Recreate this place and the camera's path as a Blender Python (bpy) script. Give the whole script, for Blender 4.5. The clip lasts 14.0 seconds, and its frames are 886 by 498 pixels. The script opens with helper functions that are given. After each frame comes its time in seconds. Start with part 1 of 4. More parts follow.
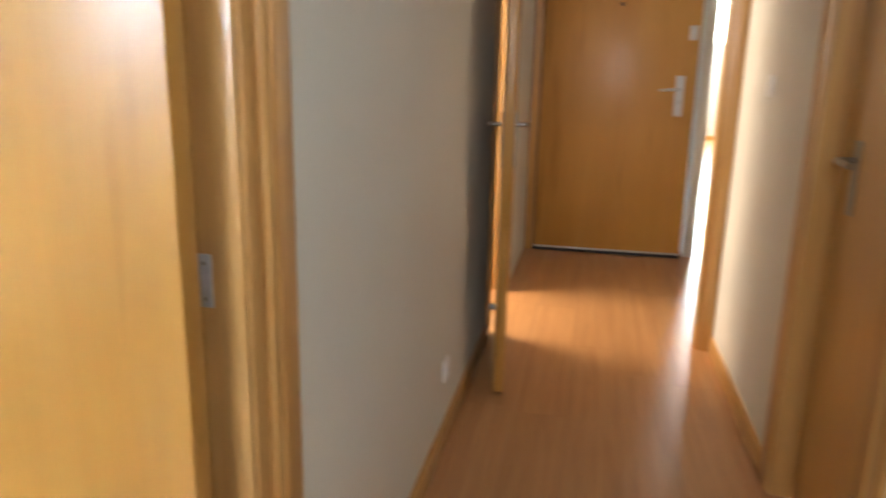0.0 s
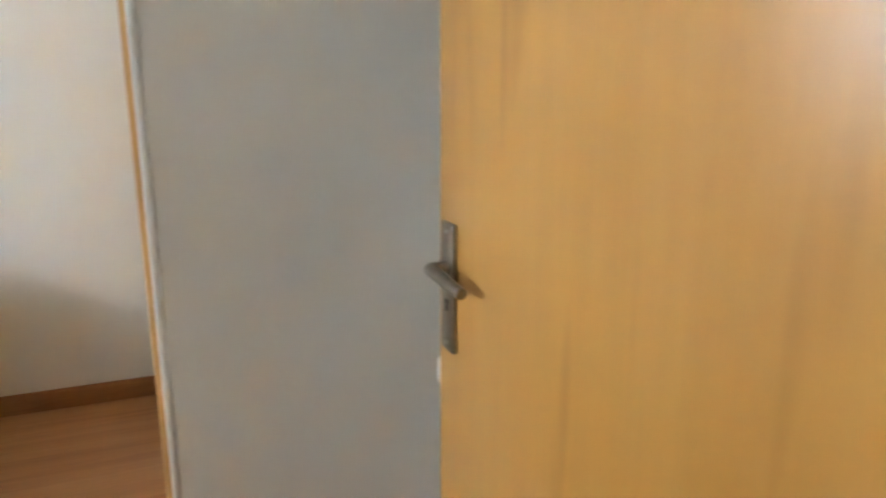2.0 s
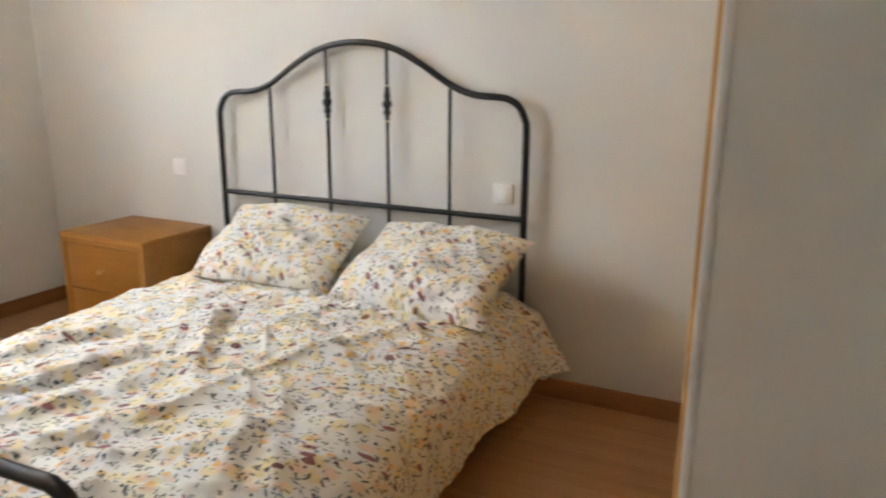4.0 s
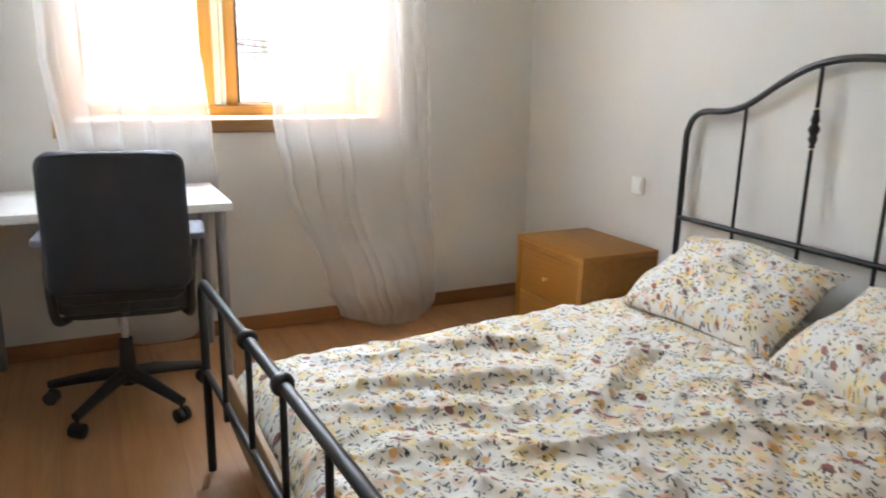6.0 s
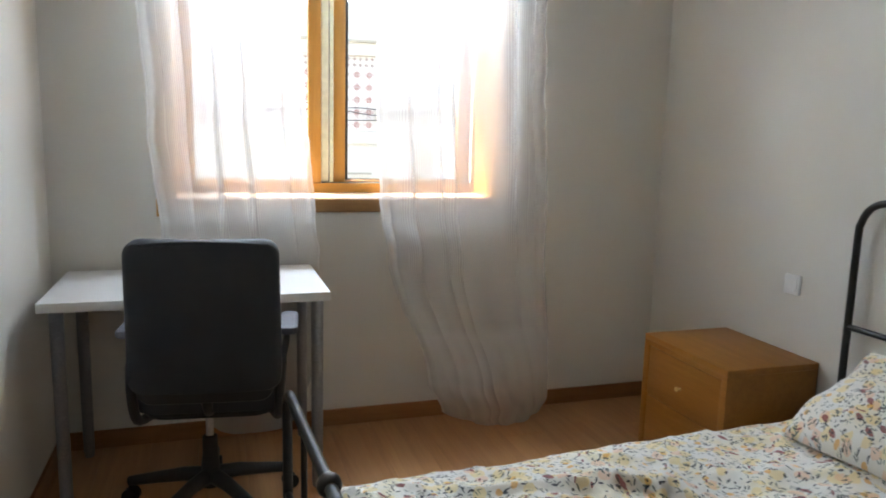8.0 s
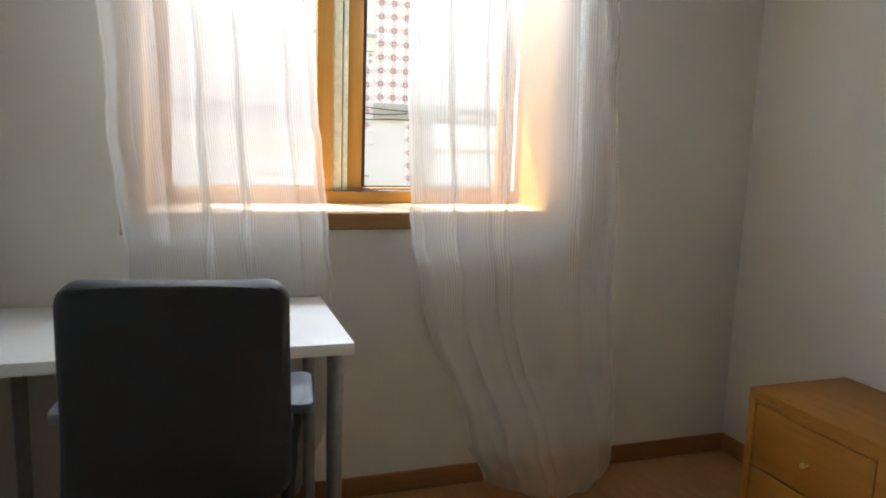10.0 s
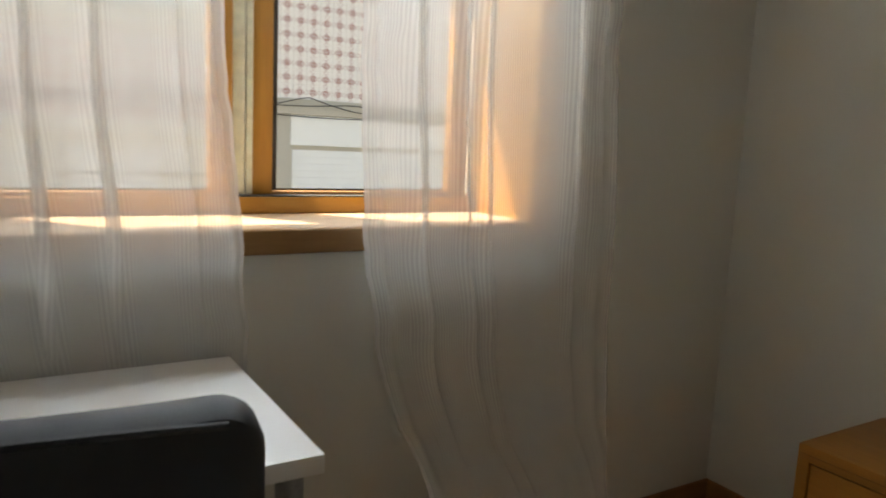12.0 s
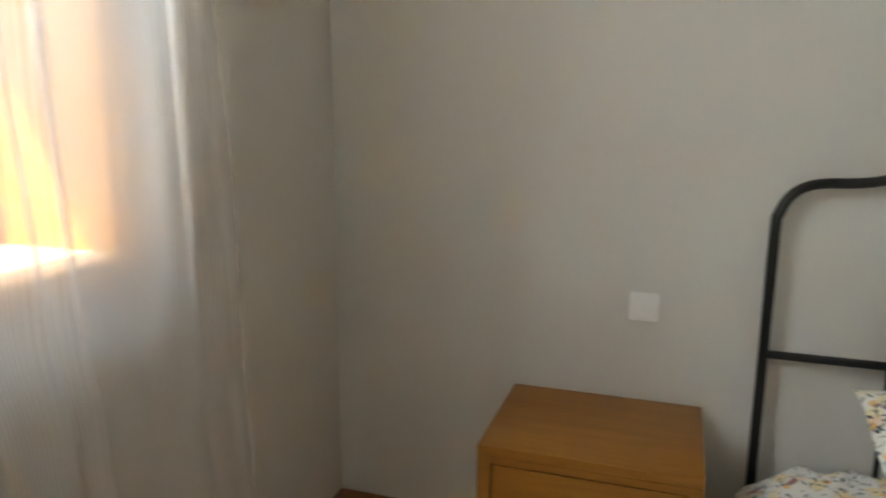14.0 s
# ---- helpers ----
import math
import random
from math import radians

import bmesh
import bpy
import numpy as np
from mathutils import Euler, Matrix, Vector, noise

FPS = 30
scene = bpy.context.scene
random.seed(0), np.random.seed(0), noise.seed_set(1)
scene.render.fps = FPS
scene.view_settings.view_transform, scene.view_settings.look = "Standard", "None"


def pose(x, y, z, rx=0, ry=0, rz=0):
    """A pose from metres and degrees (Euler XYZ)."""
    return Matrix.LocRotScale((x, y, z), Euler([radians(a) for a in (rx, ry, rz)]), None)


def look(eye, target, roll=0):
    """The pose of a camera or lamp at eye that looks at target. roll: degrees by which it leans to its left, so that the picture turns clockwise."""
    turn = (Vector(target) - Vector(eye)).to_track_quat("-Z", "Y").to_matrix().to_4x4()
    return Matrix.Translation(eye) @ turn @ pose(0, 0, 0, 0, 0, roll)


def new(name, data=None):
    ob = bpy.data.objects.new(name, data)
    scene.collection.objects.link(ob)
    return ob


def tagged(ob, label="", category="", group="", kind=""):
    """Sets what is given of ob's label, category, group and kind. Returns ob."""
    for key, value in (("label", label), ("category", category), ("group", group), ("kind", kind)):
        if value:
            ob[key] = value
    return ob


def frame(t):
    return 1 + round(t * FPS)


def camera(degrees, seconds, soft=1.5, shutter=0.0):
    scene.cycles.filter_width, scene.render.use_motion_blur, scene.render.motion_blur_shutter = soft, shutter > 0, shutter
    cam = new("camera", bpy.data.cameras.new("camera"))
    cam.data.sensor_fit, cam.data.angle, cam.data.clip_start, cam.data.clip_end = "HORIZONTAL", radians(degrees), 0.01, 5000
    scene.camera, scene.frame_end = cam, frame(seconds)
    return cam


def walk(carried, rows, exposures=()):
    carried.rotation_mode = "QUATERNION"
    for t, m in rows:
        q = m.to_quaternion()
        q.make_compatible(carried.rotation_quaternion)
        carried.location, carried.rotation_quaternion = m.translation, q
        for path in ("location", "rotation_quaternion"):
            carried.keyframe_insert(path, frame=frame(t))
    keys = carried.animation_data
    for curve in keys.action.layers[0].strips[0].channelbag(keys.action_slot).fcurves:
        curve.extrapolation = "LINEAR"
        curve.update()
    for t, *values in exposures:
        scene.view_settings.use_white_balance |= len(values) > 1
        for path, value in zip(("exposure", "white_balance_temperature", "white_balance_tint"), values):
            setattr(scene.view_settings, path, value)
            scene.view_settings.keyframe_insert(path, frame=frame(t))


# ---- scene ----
cam = camera(63.3, 14.0, soft=1.8, shutter=0.4)
PATH = [
    (0, (0.061, -0.109, 1.218), (-0.323, 1.794, 0.737), 1.2),
    (0.2, (0.024, -0.052, 1.219), (-0.56, 1.802, 0.745), 1.2),
    (0.5, (-0.027, 0.012, 1.22), (-0.916, 1.745, 0.764), 1.4),
    (1, (-0.087, 0.116, 1.247), (-1.398, 1.547, 0.765), 1.1),
    (1.5, (-0.085, 0.206, 1.266), (-1.684, 1.302, 0.775), 1.4),
    (2, (-0.152, 0.244, 1.24), (-1.956, 0.969, 0.773), -0.0),
    (2.5, (-0.239, 0.267, 1.257), (-2.156, 0.604, 0.797), -0.2),
    (3, (-0.313, 0.312, 1.26), (-2.257, 0.228, 0.796), -0.5),
    (3.5, (-0.405, 0.367, 1.292), (-2.276, -0.145, 0.805), -0.2),
    (4, (-0.447, 0.334, 1.294), (-2.19, -0.515, 0.806), 0.2),
    (6.5, (-0.759, 0.202, 1.348), (-1.489, -1.608, 0.912), 1.4),
    (7, (-0.785, 0.13, 1.386), (-1.468, -1.715, 1.026), 1.6),
    (7.5, (-0.819, 0.034, 1.398), (-1.456, -1.833, 1.07), 1.6),
    (8, (-0.818, -0.093, 1.382), (-1.427, -1.972, 1.068), 1.5),
    (8.5, (-0.842, -0.249, 1.376), (-1.412, -2.14, 1.061), 1.3),
    (11, (-0.804, -1.278, 1.348), (-1.577, -3.098, 1.054), 2.6),
    (11.5, (-0.787, -1.486, 1.339), (-1.661, -3.262, 1.051), 2.8),
    (12, (-0.798, -1.68, 1.306), (-1.836, -3.364, 1.012), 2.7),
    (12.5, (-0.889, -1.908, 1.305), (-2.146, -3.433, 1.001), 2.1),
    (13, (-0.929, -2.115, 1.339), (-2.419, -3.399, 0.976), 1.9),
    (13.5, (-0.917, -2.297, 1.384), (-2.619, -3.274, 0.997), 0.5),
    (14, (-1.016, -2.314, 1.371), (-2.88, -2.927, 0.981), 0.4),
]
EXPO = [(0.0, 4.93, 7250, 13), (1.0, 4.55, 7050, 12), (1.7, 4.4, 7250, 13), (2.5, 4.48, 8000, 16), (3.2, 4.08, 8250, 18), (4.2, 3.85, 8150, 18), (6.3, 3.6, 7550, 15), (7.0, 3.21, 7450, 13), (8.7, 2.78, 7550, 13), (11.0, 2.25, 8600, 13), (12.5, 1.78, 9000, 12), (13.2, 1.99, 9000, 12), (14.0, 2.7, 8450, 12)]
walk(cam, [(t, look(eye, target, roll)) for t, eye, target, roll in PATH], EXPO)

# ---- sky, sun, window light, hall fill ----
SUN = Vector((-0.36, 0.42, -0.83)).normalized()
world = bpy.data.worlds.new("sky")
scene.world = world
world.use_nodes = True
wn = world.node_tree
sky = wn.nodes.new("ShaderNodeTexSky")
sky.sky_type, sky.sun_disc = "NISHITA", False
sky.air_density, sky.dust_density = 1.0, 1.0
sky.sun_elevation = math.asin(-SUN.z)
sky.sun_rotation = math.atan2(-SUN.x, -SUN.y)
wn.links.new(sky.outputs["Color"], wn.nodes["Background"].inputs["Color"])
wn.nodes["Background"].inputs["Strength"].default_value = 0.10
sun = new("sun", bpy.data.lights.new("sun", "SUN"))
sun.data.energy, sun.data.angle, sun.data.color = 4.0, radians(0.5), (1.0, 0.95, 0.88)
sun.matrix_world = look((0, 0, 0), SUN)


def area_lamp(name, eye, target, w, h, watts, color):
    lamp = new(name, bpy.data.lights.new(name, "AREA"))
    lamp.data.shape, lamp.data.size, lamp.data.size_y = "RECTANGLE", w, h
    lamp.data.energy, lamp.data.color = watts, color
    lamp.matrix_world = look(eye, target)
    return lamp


area_lamp("bedroom_window_light", (-1.47, -3.80, 2.24), (-1.47, -2.6, 1.70), 1.24, 0.44, 8.2, (0.54, 0.74, 1.0))
# added fill, no window there: lifts the hall from behind the camera
area_lamp("hall_fill_light", (0.30, -0.97, 1.7), (0.0, 3.0, 0.9), 0.5, 0.9, 1.1, (0.76, 0.88, 1.0))
area_lamp("passage_window_light", (2.35, 14.88, 2.4), (2.0, 5.0, 0.3), 0.95, 1.1, 15, (0.74, 0.91, 1.0))
area_lamp("side_room_window_light", (-1.9, 3.75, 1.6), (0.1, 4.2, 0.0), 1.0, 1.2, 4.3, (1.0, 0.9, 0.76))

# ---- materials ----


def mat(name):
    m = bpy.data.materials.new(name)
    m.use_nodes = True
    return m, m.node_tree.nodes, m.node_tree.links, m.node_tree.nodes["Principled BSDF"]


def add(nodes, kind, **props):
    n = nodes.new(kind)
    for k, v in props.items():
        n.inputs[k.replace("_", " ")].default_value = v
    return n


def ramp(nodes, stops):
    r = nodes.new("ShaderNodeValToRGB")
    e = r.color_ramp.elements
    while len(e) < len(stops):
        e.new(0.5)
    for el, (p, c) in zip(e, stops):
        el.position, el.color = p, (*c, 1)
    return r


def mapped(nodes, links, coord="Object", scale=(1, 1, 1), rot=(0, 0, 0), loc=(0, 0, 0)):
    tc = nodes.new("ShaderNodeTexCoord")
    mp = nodes.new("ShaderNodeMapping")
    mp.inputs["Scale"].default_value = scale
    mp.inputs["Rotation"].default_value = [radians(a) for a in rot]
    mp.inputs["Location"].default_value = loc
    links.new(tc.outputs[coord], mp.inputs["Vector"])
    return mp


def bump(nodes, links, height, bsdf, strength, distance):
    b = add(nodes, "ShaderNodeBump", Strength=strength, Distance=distance)
    links.new(height, b.inputs["Height"])
    links.new(b.outputs["Normal"], bsdf.inputs["Normal"])


def mixc(nodes, links, fac, a, b, mode="MIX"):
    m = nodes.new("ShaderNodeMix")
    m.data_type, m.blend_type = "RGBA", mode
    for socket, v in ((m.inputs[0], fac), (m.inputs[6], a), (m.inputs[7], b)):
        if isinstance(v, (int, float)):
            socket.default_value = v
        elif isinstance(v, tuple):
            socket.default_value = (*v, 1)
        else:
            links.new(v, socket)
    return m.outputs[2]


def math_node(nodes, links, op, a, b=0.0):
    m = nodes.new("ShaderNodeMath")
    m.operation = op
    for socket, v in zip(m.inputs, (a, b)):
        if isinstance(v, (int, float)):
            socket.default_value = v
        else:
            links.new(v, socket)
    return m.outputs[0]


def wood(name, dark, mid, light, scale=(14, 14, 0.9), rough=0.3, vary=0.0, coat=0.0, fine_mix=0.6, streaks=0.0):
    """Straight grain along the axis that has the small scale."""
    m, n, l, b = mat(name)
    mp = mapped(n, l, scale=scale)
    vec = mp.outputs[0]
    info = n.new("ShaderNodeObjectInfo")
    if vary:
        off = n.new("ShaderNodeVectorMath")
        off.operation = "ADD"
        sc = n.new("ShaderNodeVectorMath")
        sc.operation = "SCALE"
        sc.inputs[0].default_value = (37, 53, 71)
        l.new(info.outputs["Random"], sc.inputs["Scale"])
        l.new(vec, off.inputs[0])
        l.new(sc.outputs[0], off.inputs[1])
        vec = off.outputs[0]
    grain = add(n, "ShaderNodeTexNoise", Scale=1.0, Detail=5.0, Roughness=0.6, Distortion=0.6)
    fine = add(n, "ShaderNodeTexNoise", Scale=6.0, Detail=3.0, Roughness=0.7)
    big = add(n, "ShaderNodeTexNoise", Scale=1.6, Detail=2.0)
    l.new(vec, grain.inputs["Vector"])
    l.new(vec, fine.inputs["Vector"])
    l.new(mapped(n, l).outputs[0], big.inputs["Vector"])
    r = ramp(n, [(0.28, dark), (0.5, mid), (0.72, light)])
    l.new(grain.outputs["Fac"], r.inputs["Fac"])
    fr = ramp(n, [(0.35, (0.88, 0.86, 0.84)), (0.6, (1, 1, 1))])
    l.new(fine.outputs["Fac"], fr.inputs["Fac"])
    c = mixc(n, l, fine_mix, r.outputs["Color"], fr.outputs["Color"], "MULTIPLY")
    br = ramp(n, [(0.3, (0.88, 0.85, 0.82)), (0.7, (1.05, 1.04, 1.03))])
    l.new(big.outputs["Fac"], br.inputs["Fac"])
    c = mixc(n, l, 0.8, c, br.outputs["Color"], "MULTIPLY")
    if streaks:
        flame = add(n, "ShaderNodeTexNoise", Scale=1.0, Detail=1.5, Distortion=0.3)
        l.new(mapped(n, l, scale=(15, 15, 1.6), loc=(3.1, 0.7, 0.4)).outputs[0], flame.inputs["Vector"])
        sr = ramp(n, [(0.60, (1, 1, 1)), (0.74, (1 - streaks, 1 - streaks * 1.15, 1 - streaks * 1.3))])
        l.new(flame.outputs["Fac"], sr.inputs["Fac"])
        c = mixc(n, l, 1.0, c, sr.outputs["Color"], "MULTIPLY")
    if vary:
        v = n.new("ShaderNodeMapRange")
        v.inputs["To Min"].default_value, v.inputs["To Max"].default_value = 1 - vary, 1 + vary
        l.new(info.outputs["Random"], v.inputs["Value"])
        c = mixc(n, l, 1.0, c, v.outputs[0], "MULTIPLY")
    l.new(c, b.inputs["Base Color"])
    rr = n.new("ShaderNodeMapRange")
    rr.inputs["To Min"].default_value, rr.inputs["To Max"].default_value = rough - 0.06, rough + 0.1
    l.new(big.outputs["Fac"], rr.inputs["Value"])
    l.new(rr.outputs[0], b.inputs["Roughness"])
    b.inputs["Coat Weight"].default_value = coat
    b.inputs["Coat Roughness"].default_value = 0.22
    bump(n, l, fine.outputs["Fac"], b, 0.12, 0.0015)
    return m


def paint(name, color, rough=0.85, grain=0.12):
    m, n, l, b = mat(name)
    vec = mapped(n, l).outputs[0]
    big = add(n, "ShaderNodeTexNoise", Scale=0.9, Detail=3.0)
    fine = add(n, "ShaderNodeTexNoise", Scale=130.0, Detail=3.0)
    for t in (big, fine):
        l.new(vec, t.inputs["Vector"])
    r = ramp(n, [(0.3, tuple(v * 0.95 for v in color)), (0.7, tuple(min(1, v * 1.03) for v in color))])
    l.new(big.outputs["Fac"], r.inputs["Fac"])
    l.new(r.outputs["Color"], b.inputs["Base Color"])
    b.inputs["Roughness"].default_value = rough
    bump(n, l, fine.outputs["Fac"], b, grain, 0.002)
    return m


def plain(name, color, rough=0.5, metal=0.0, noise_scale=40.0, spread=0.1, grain=0.05):
    m, n, l, b = mat(name)
    t = add(n, "ShaderNodeTexNoise", Scale=noise_scale, Detail=3.0)
    l.new(mapped(n, l).outputs[0], t.inputs["Vector"])
    r = ramp(n, [(0.3, tuple(v * (1 - spread) for v in color)), (0.7, tuple(min(1, v * (1 + spread)) for v in color))])
    l.new(t.outputs["Fac"], r.inputs["Fac"])
    l.new(r.outputs["Color"], b.inputs["Base Color"])
    b.inputs["Roughness"].default_value, b.inputs["Metallic"].default_value = rough, metal
    bump(n, l, t.outputs["Fac"], b, grain, 0.001)
    return m


M_WALL = paint("wall_paint", (0.735, 0.715, 0.66))
M_CEIL = paint("ceiling_paint", (0.8, 0.79, 0.77))
M_DOOR = wood("varnished_beech", (0.55, 0.272, 0.062), (0.585, 0.298, 0.073), (0.61, 0.32, 0.084), scale=(5, 5, 0.35), rough=0.34, coat=0.25, fine_mix=0.28, streaks=0.24)
M_TRIM = wood("beech_trim", (0.52, 0.26, 0.08), (0.62, 0.34, 0.115), (0.68, 0.40, 0.15), scale=(22, 22, 0.8), rough=0.32, coat=0.25)
M_BASE = wood("reddish_baseboard_wood", (0.30, 0.12, 0.035), (0.36, 0.155, 0.05), (0.40, 0.18, 0.06), scale=(3, 3, 30), rough=0.4)
M_STAND = wood("oak_veneer", (0.31, 0.124, 0.017), (0.36, 0.148, 0.022), (0.395, 0.168, 0.028), scale=(30, 2.0, 30), rough=0.42)
M_SILL = wood("window_wood", (0.30, 0.155, 0.055), (0.36, 0.195, 0.075), (0.41, 0.235, 0.098), scale=(2, 16, 16), rough=0.4)
M_STILE = wood("window_stile_wood", (0.37, 0.178, 0.028), (0.44, 0.215, 0.038), (0.49, 0.25, 0.05), scale=(16, 16, 1.2), rough=0.4)
M_RAIL = wood("window_rail_wood", (0.37, 0.178, 0.028), (0.44, 0.215, 0.038), (0.49, 0.25, 0.05), scale=(1.2, 16, 16), rough=0.36)
# sill top: window wood paled so its sunlit look sits in the colour
M_SUNLIT_SILL = wood("sunlit_sill_wood", (0.50, 0.36, 0.24), (0.56, 0.42, 0.29), (0.60, 0.46, 0.33), scale=(1.4, 18, 18), rough=0.4)
M_PLANK = wood("laminate_plank", (0.43, 0.205, 0.082), (0.51, 0.255, 0.108), (0.56, 0.295, 0.134), scale=(26, 1.1, 26), rough=0.34, vary=0.05, coat=0.1)
M_SUB = plain("floor_joint_dark", (0.16, 0.08, 0.035), 0.8)
M_BLACK = plain("black_powder_coated_steel", (0.012, 0.012, 0.013), 0.33, 0.0, 300, 0.15, 0.08)
M_BRASS = plain("brass", (0.75, 0.6, 0.35), 0.3, 1.0)
M_CHROME = plain("brushed_nickel", (0.30, 0.275, 0.245), 0.34, 1.0, 120)
M_STEEL = plain("hinge_steel", (0.56, 0.57, 0.60), 0.42, 0.7, 90)
M_LEG = plain("grey_leg_paint", (0.27, 0.275, 0.29), 0.38, 0.35, 120)
M_DESK = plain("white_laminate", (0.8, 0.8, 0.8), 0.38, 0.0, 8, 0.02, 0.02)
M_PLASTIC = plain("white_switch_plastic", (0.90, 0.89, 0.87), 0.35, 0.0, 30, 0.02, 0.01)
M_DARKPL = plain("black_plastic", (0.014, 0.014, 0.016), 0.45, 0.0, 200, 0.2, 0.1)
M_ARM = plain("grey_arm_pad", (0.09, 0.10, 0.13), 0.42)
M_GASKET = plain("dark_gasket", (0.03, 0.03, 0.03), 0.7)
M_ALU = plain("pale_green_aluminium", (0.66, 0.67, 0.52), 0.4, 0.0)
M_BEAD = paint("corner_bead_paint", (0.82, 0.81, 0.78), 0.6)
M_FACADE = paint("pale_render", (0.84, 0.79, 0.70), 0.9, 0.3)
M_STONE = paint("grey_stone_band", (0.55, 0.50, 0.41), 0.9, 0.4)
M_SHUT = plain("white_metal_shutter", (0.90, 0.88, 0.83), 0.5, 0.0, 5, 0.03)
M_STREET = plain("pale_bounce_ground", (0.24, 0.225, 0.20), 0.9, 0.0, 9, 0.3, 0.4)
M_CABLE = plain("cable_rubber", (0.02, 0.02, 0.02), 0.7)
M_BOARD = wood("slat_board", (0.30, 0.18, 0.09), (0.36, 0.23, 0.12), (0.42, 0.28, 0.16), scale=(16, 1.5, 16), rough=0.6)

# woven black chair cloth
M_CHAIR, n_, l_, b_ = mat("black_chair_cloth")
w_ = add(n_, "ShaderNodeTexNoise", Scale=420.0, Detail=2.0)
g_ = add(n_, "ShaderNodeTexNoise", Scale=5.0, Detail=3.0)
r_ = ramp(n_, [(0.3, (0.015, 0.017, 0.024)), (0.7, (0.024, 0.027, 0.038))])
l_.new(mapped(n_, l_).outputs[0], w_.inputs["Vector"])
l_.new(mapped(n_, l_).outputs[0], g_.inputs["Vector"])
l_.new(g_.outputs["Fac"], r_.inputs["Fac"])
l_.new(r_.outputs["Color"], b_.inputs["Base Color"])
b_.inputs["Roughness"].default_value = 0.62
b_.inputs["Sheen Weight"].default_value = 0.03
bump(n_, l_, w_.outputs["Fac"], b_, 0.25, 0.001)

# clear glass
M_GLASS, n_, l_, b_ = mat("window_glass")
b_.inputs["Base Color"].default_value = (0.97, 0.985, 0.98, 1)
b_.inputs["Roughness"].default_value = 0.0
b_.inputs["Transmission Weight"].default_value = 1.0
b_.inputs["IOR"].default_value = 1.02

# sheer curtain: ribbed weave, part see-through, part translucent
M_SHEER, n_, l_, b_ = mat("sheer_curtain_cloth")
out_ = n_["Material Output"]
n_.remove(b_)
uv_ = mapped(n_, l_, "UV")
wave = add(n_, "ShaderNodeTexWave", Scale=40.0, Distortion=0.5, Detail=2.0)
wave.inputs["Detail Scale"].default_value = 0.6
l_.new(uv_.outputs[0], wave.inputs["Vector"])
blot = add(n_, "ShaderNodeTexNoise", Scale=3.0, Detail=3.0)
l_.new(uv_.outputs[0], blot.inputs["Vector"])
cloth = n_.new("ShaderNodeBsdfDiffuse")
cloth.inputs["Color"].default_value = (0.86, 0.86, 0.85, 1)
glow = n_.new("ShaderNodeBsdfTranslucent")
glow.inputs["Color"].default_value = (0.86, 0.86, 0.85, 1)
clear = n_.new("ShaderNodeBsdfTransparent")
clear.inputs["Color"].default_value = (1, 0.99, 0.98, 1)
body_ = n_.new("ShaderNodeMixShader")
body_.inputs[0].default_value = 0.34
l_.new(cloth.outputs[0], body_.inputs[1])
l_.new(glow.outputs[0], body_.inputs[2])
rng = n_.new("ShaderNodeMapRange")
rng.inputs["To Min"].default_value, rng.inputs["To Max"].default_value = 0.42, 0.53
l_.new(wave.outputs["Fac"], rng.inputs["Value"])
both = n_.new("ShaderNodeMixShader")
sepu = n_.new("ShaderNodeSeparateXYZ")
l_.new(uv_.outputs[0], sepu.inputs[0])
edge = math_node(n_, l_, "MINIMUM", sepu.outputs[0], math_node(n_, l_, "SUBTRACT", 0.95, sepu.outputs[0]))
hem = math_node(n_, l_, "MULTIPLY", math_node(n_, l_, "LESS_THAN", edge, 0.012), 0.14)
l_.new(math_node(n_, l_, "ADD", rng.outputs[0], hem), both.inputs[0])
l_.new(clear.outputs[0], both.inputs[1])
l_.new(body_.outputs[0], both.inputs[2])
l_.new(both.outputs[0], out_.inputs["Surface"])

# printed cotton: cream with scattered petals, dots and leaves
M_FLORAL, n_, l_, b_ = mat("floral_cotton")
soft = add(n_, "ShaderNodeTexNoise", Scale=9.0, Detail=2.0)
l_.new(mapped(n_, l_, "UV").outputs[0], soft.inputs["Vector"])
r_ = ramp(n_, [(0.38, (0.79, 0.77, 0.73)), (0.54, (0.82, 0.78, 0.70)), (0.68, (0.82, 0.74, 0.56))])
l_.new(soft.outputs["Fac"], r_.inputs["Fac"])
col = r_.outputs["Color"]


def petals(col, scale, stretch, rot, radius, share, color, strength=0.9, shift=0.0):
    mp = mapped(n_, l_, "UV", scale=(1 / (scale * stretch[0]), 1 / (scale * stretch[1]), 1), rot=(0, 0, rot), loc=(shift, shift * 1.7, 0))
    mp.vector_type = "TEXTURE"
    wob = add(n_, "ShaderNodeTexNoise", Scale=2.2, Detail=1.0)
    l_.new(mp.outputs[0], wob.inputs["Vector"])
    v = add(n_, "ShaderNodeTexVoronoi", Scale=1.0, Randomness=1.0)
    v.voronoi_dimensions = "2D"
    l_.new(mp.outputs[0], v.inputs["Vector"])
    sep = n_.new("ShaderNodeSeparateColor")
    l_.new(v.outputs["Color"], sep.inputs[0])
    d = math_node(n_, l_, "ADD", v.outputs["Distance"], math_node(n_, l_, "MULTIPLY", math_node(n_, l_, "SUBTRACT", wob.outputs["Fac"], 0.5), radius * 1.2))
    inside = math_node(n_, l_, "LESS_THAN", d, radius)
    chosen = math_node(n_, l_, "LESS_THAN", sep.outputs[0], share)
    f = math_node(n_, l_, "MULTIPLY", math_node(n_, l_, "MULTIPLY", inside, chosen), strength)
    return mixc(n_, l_, f, col, color)


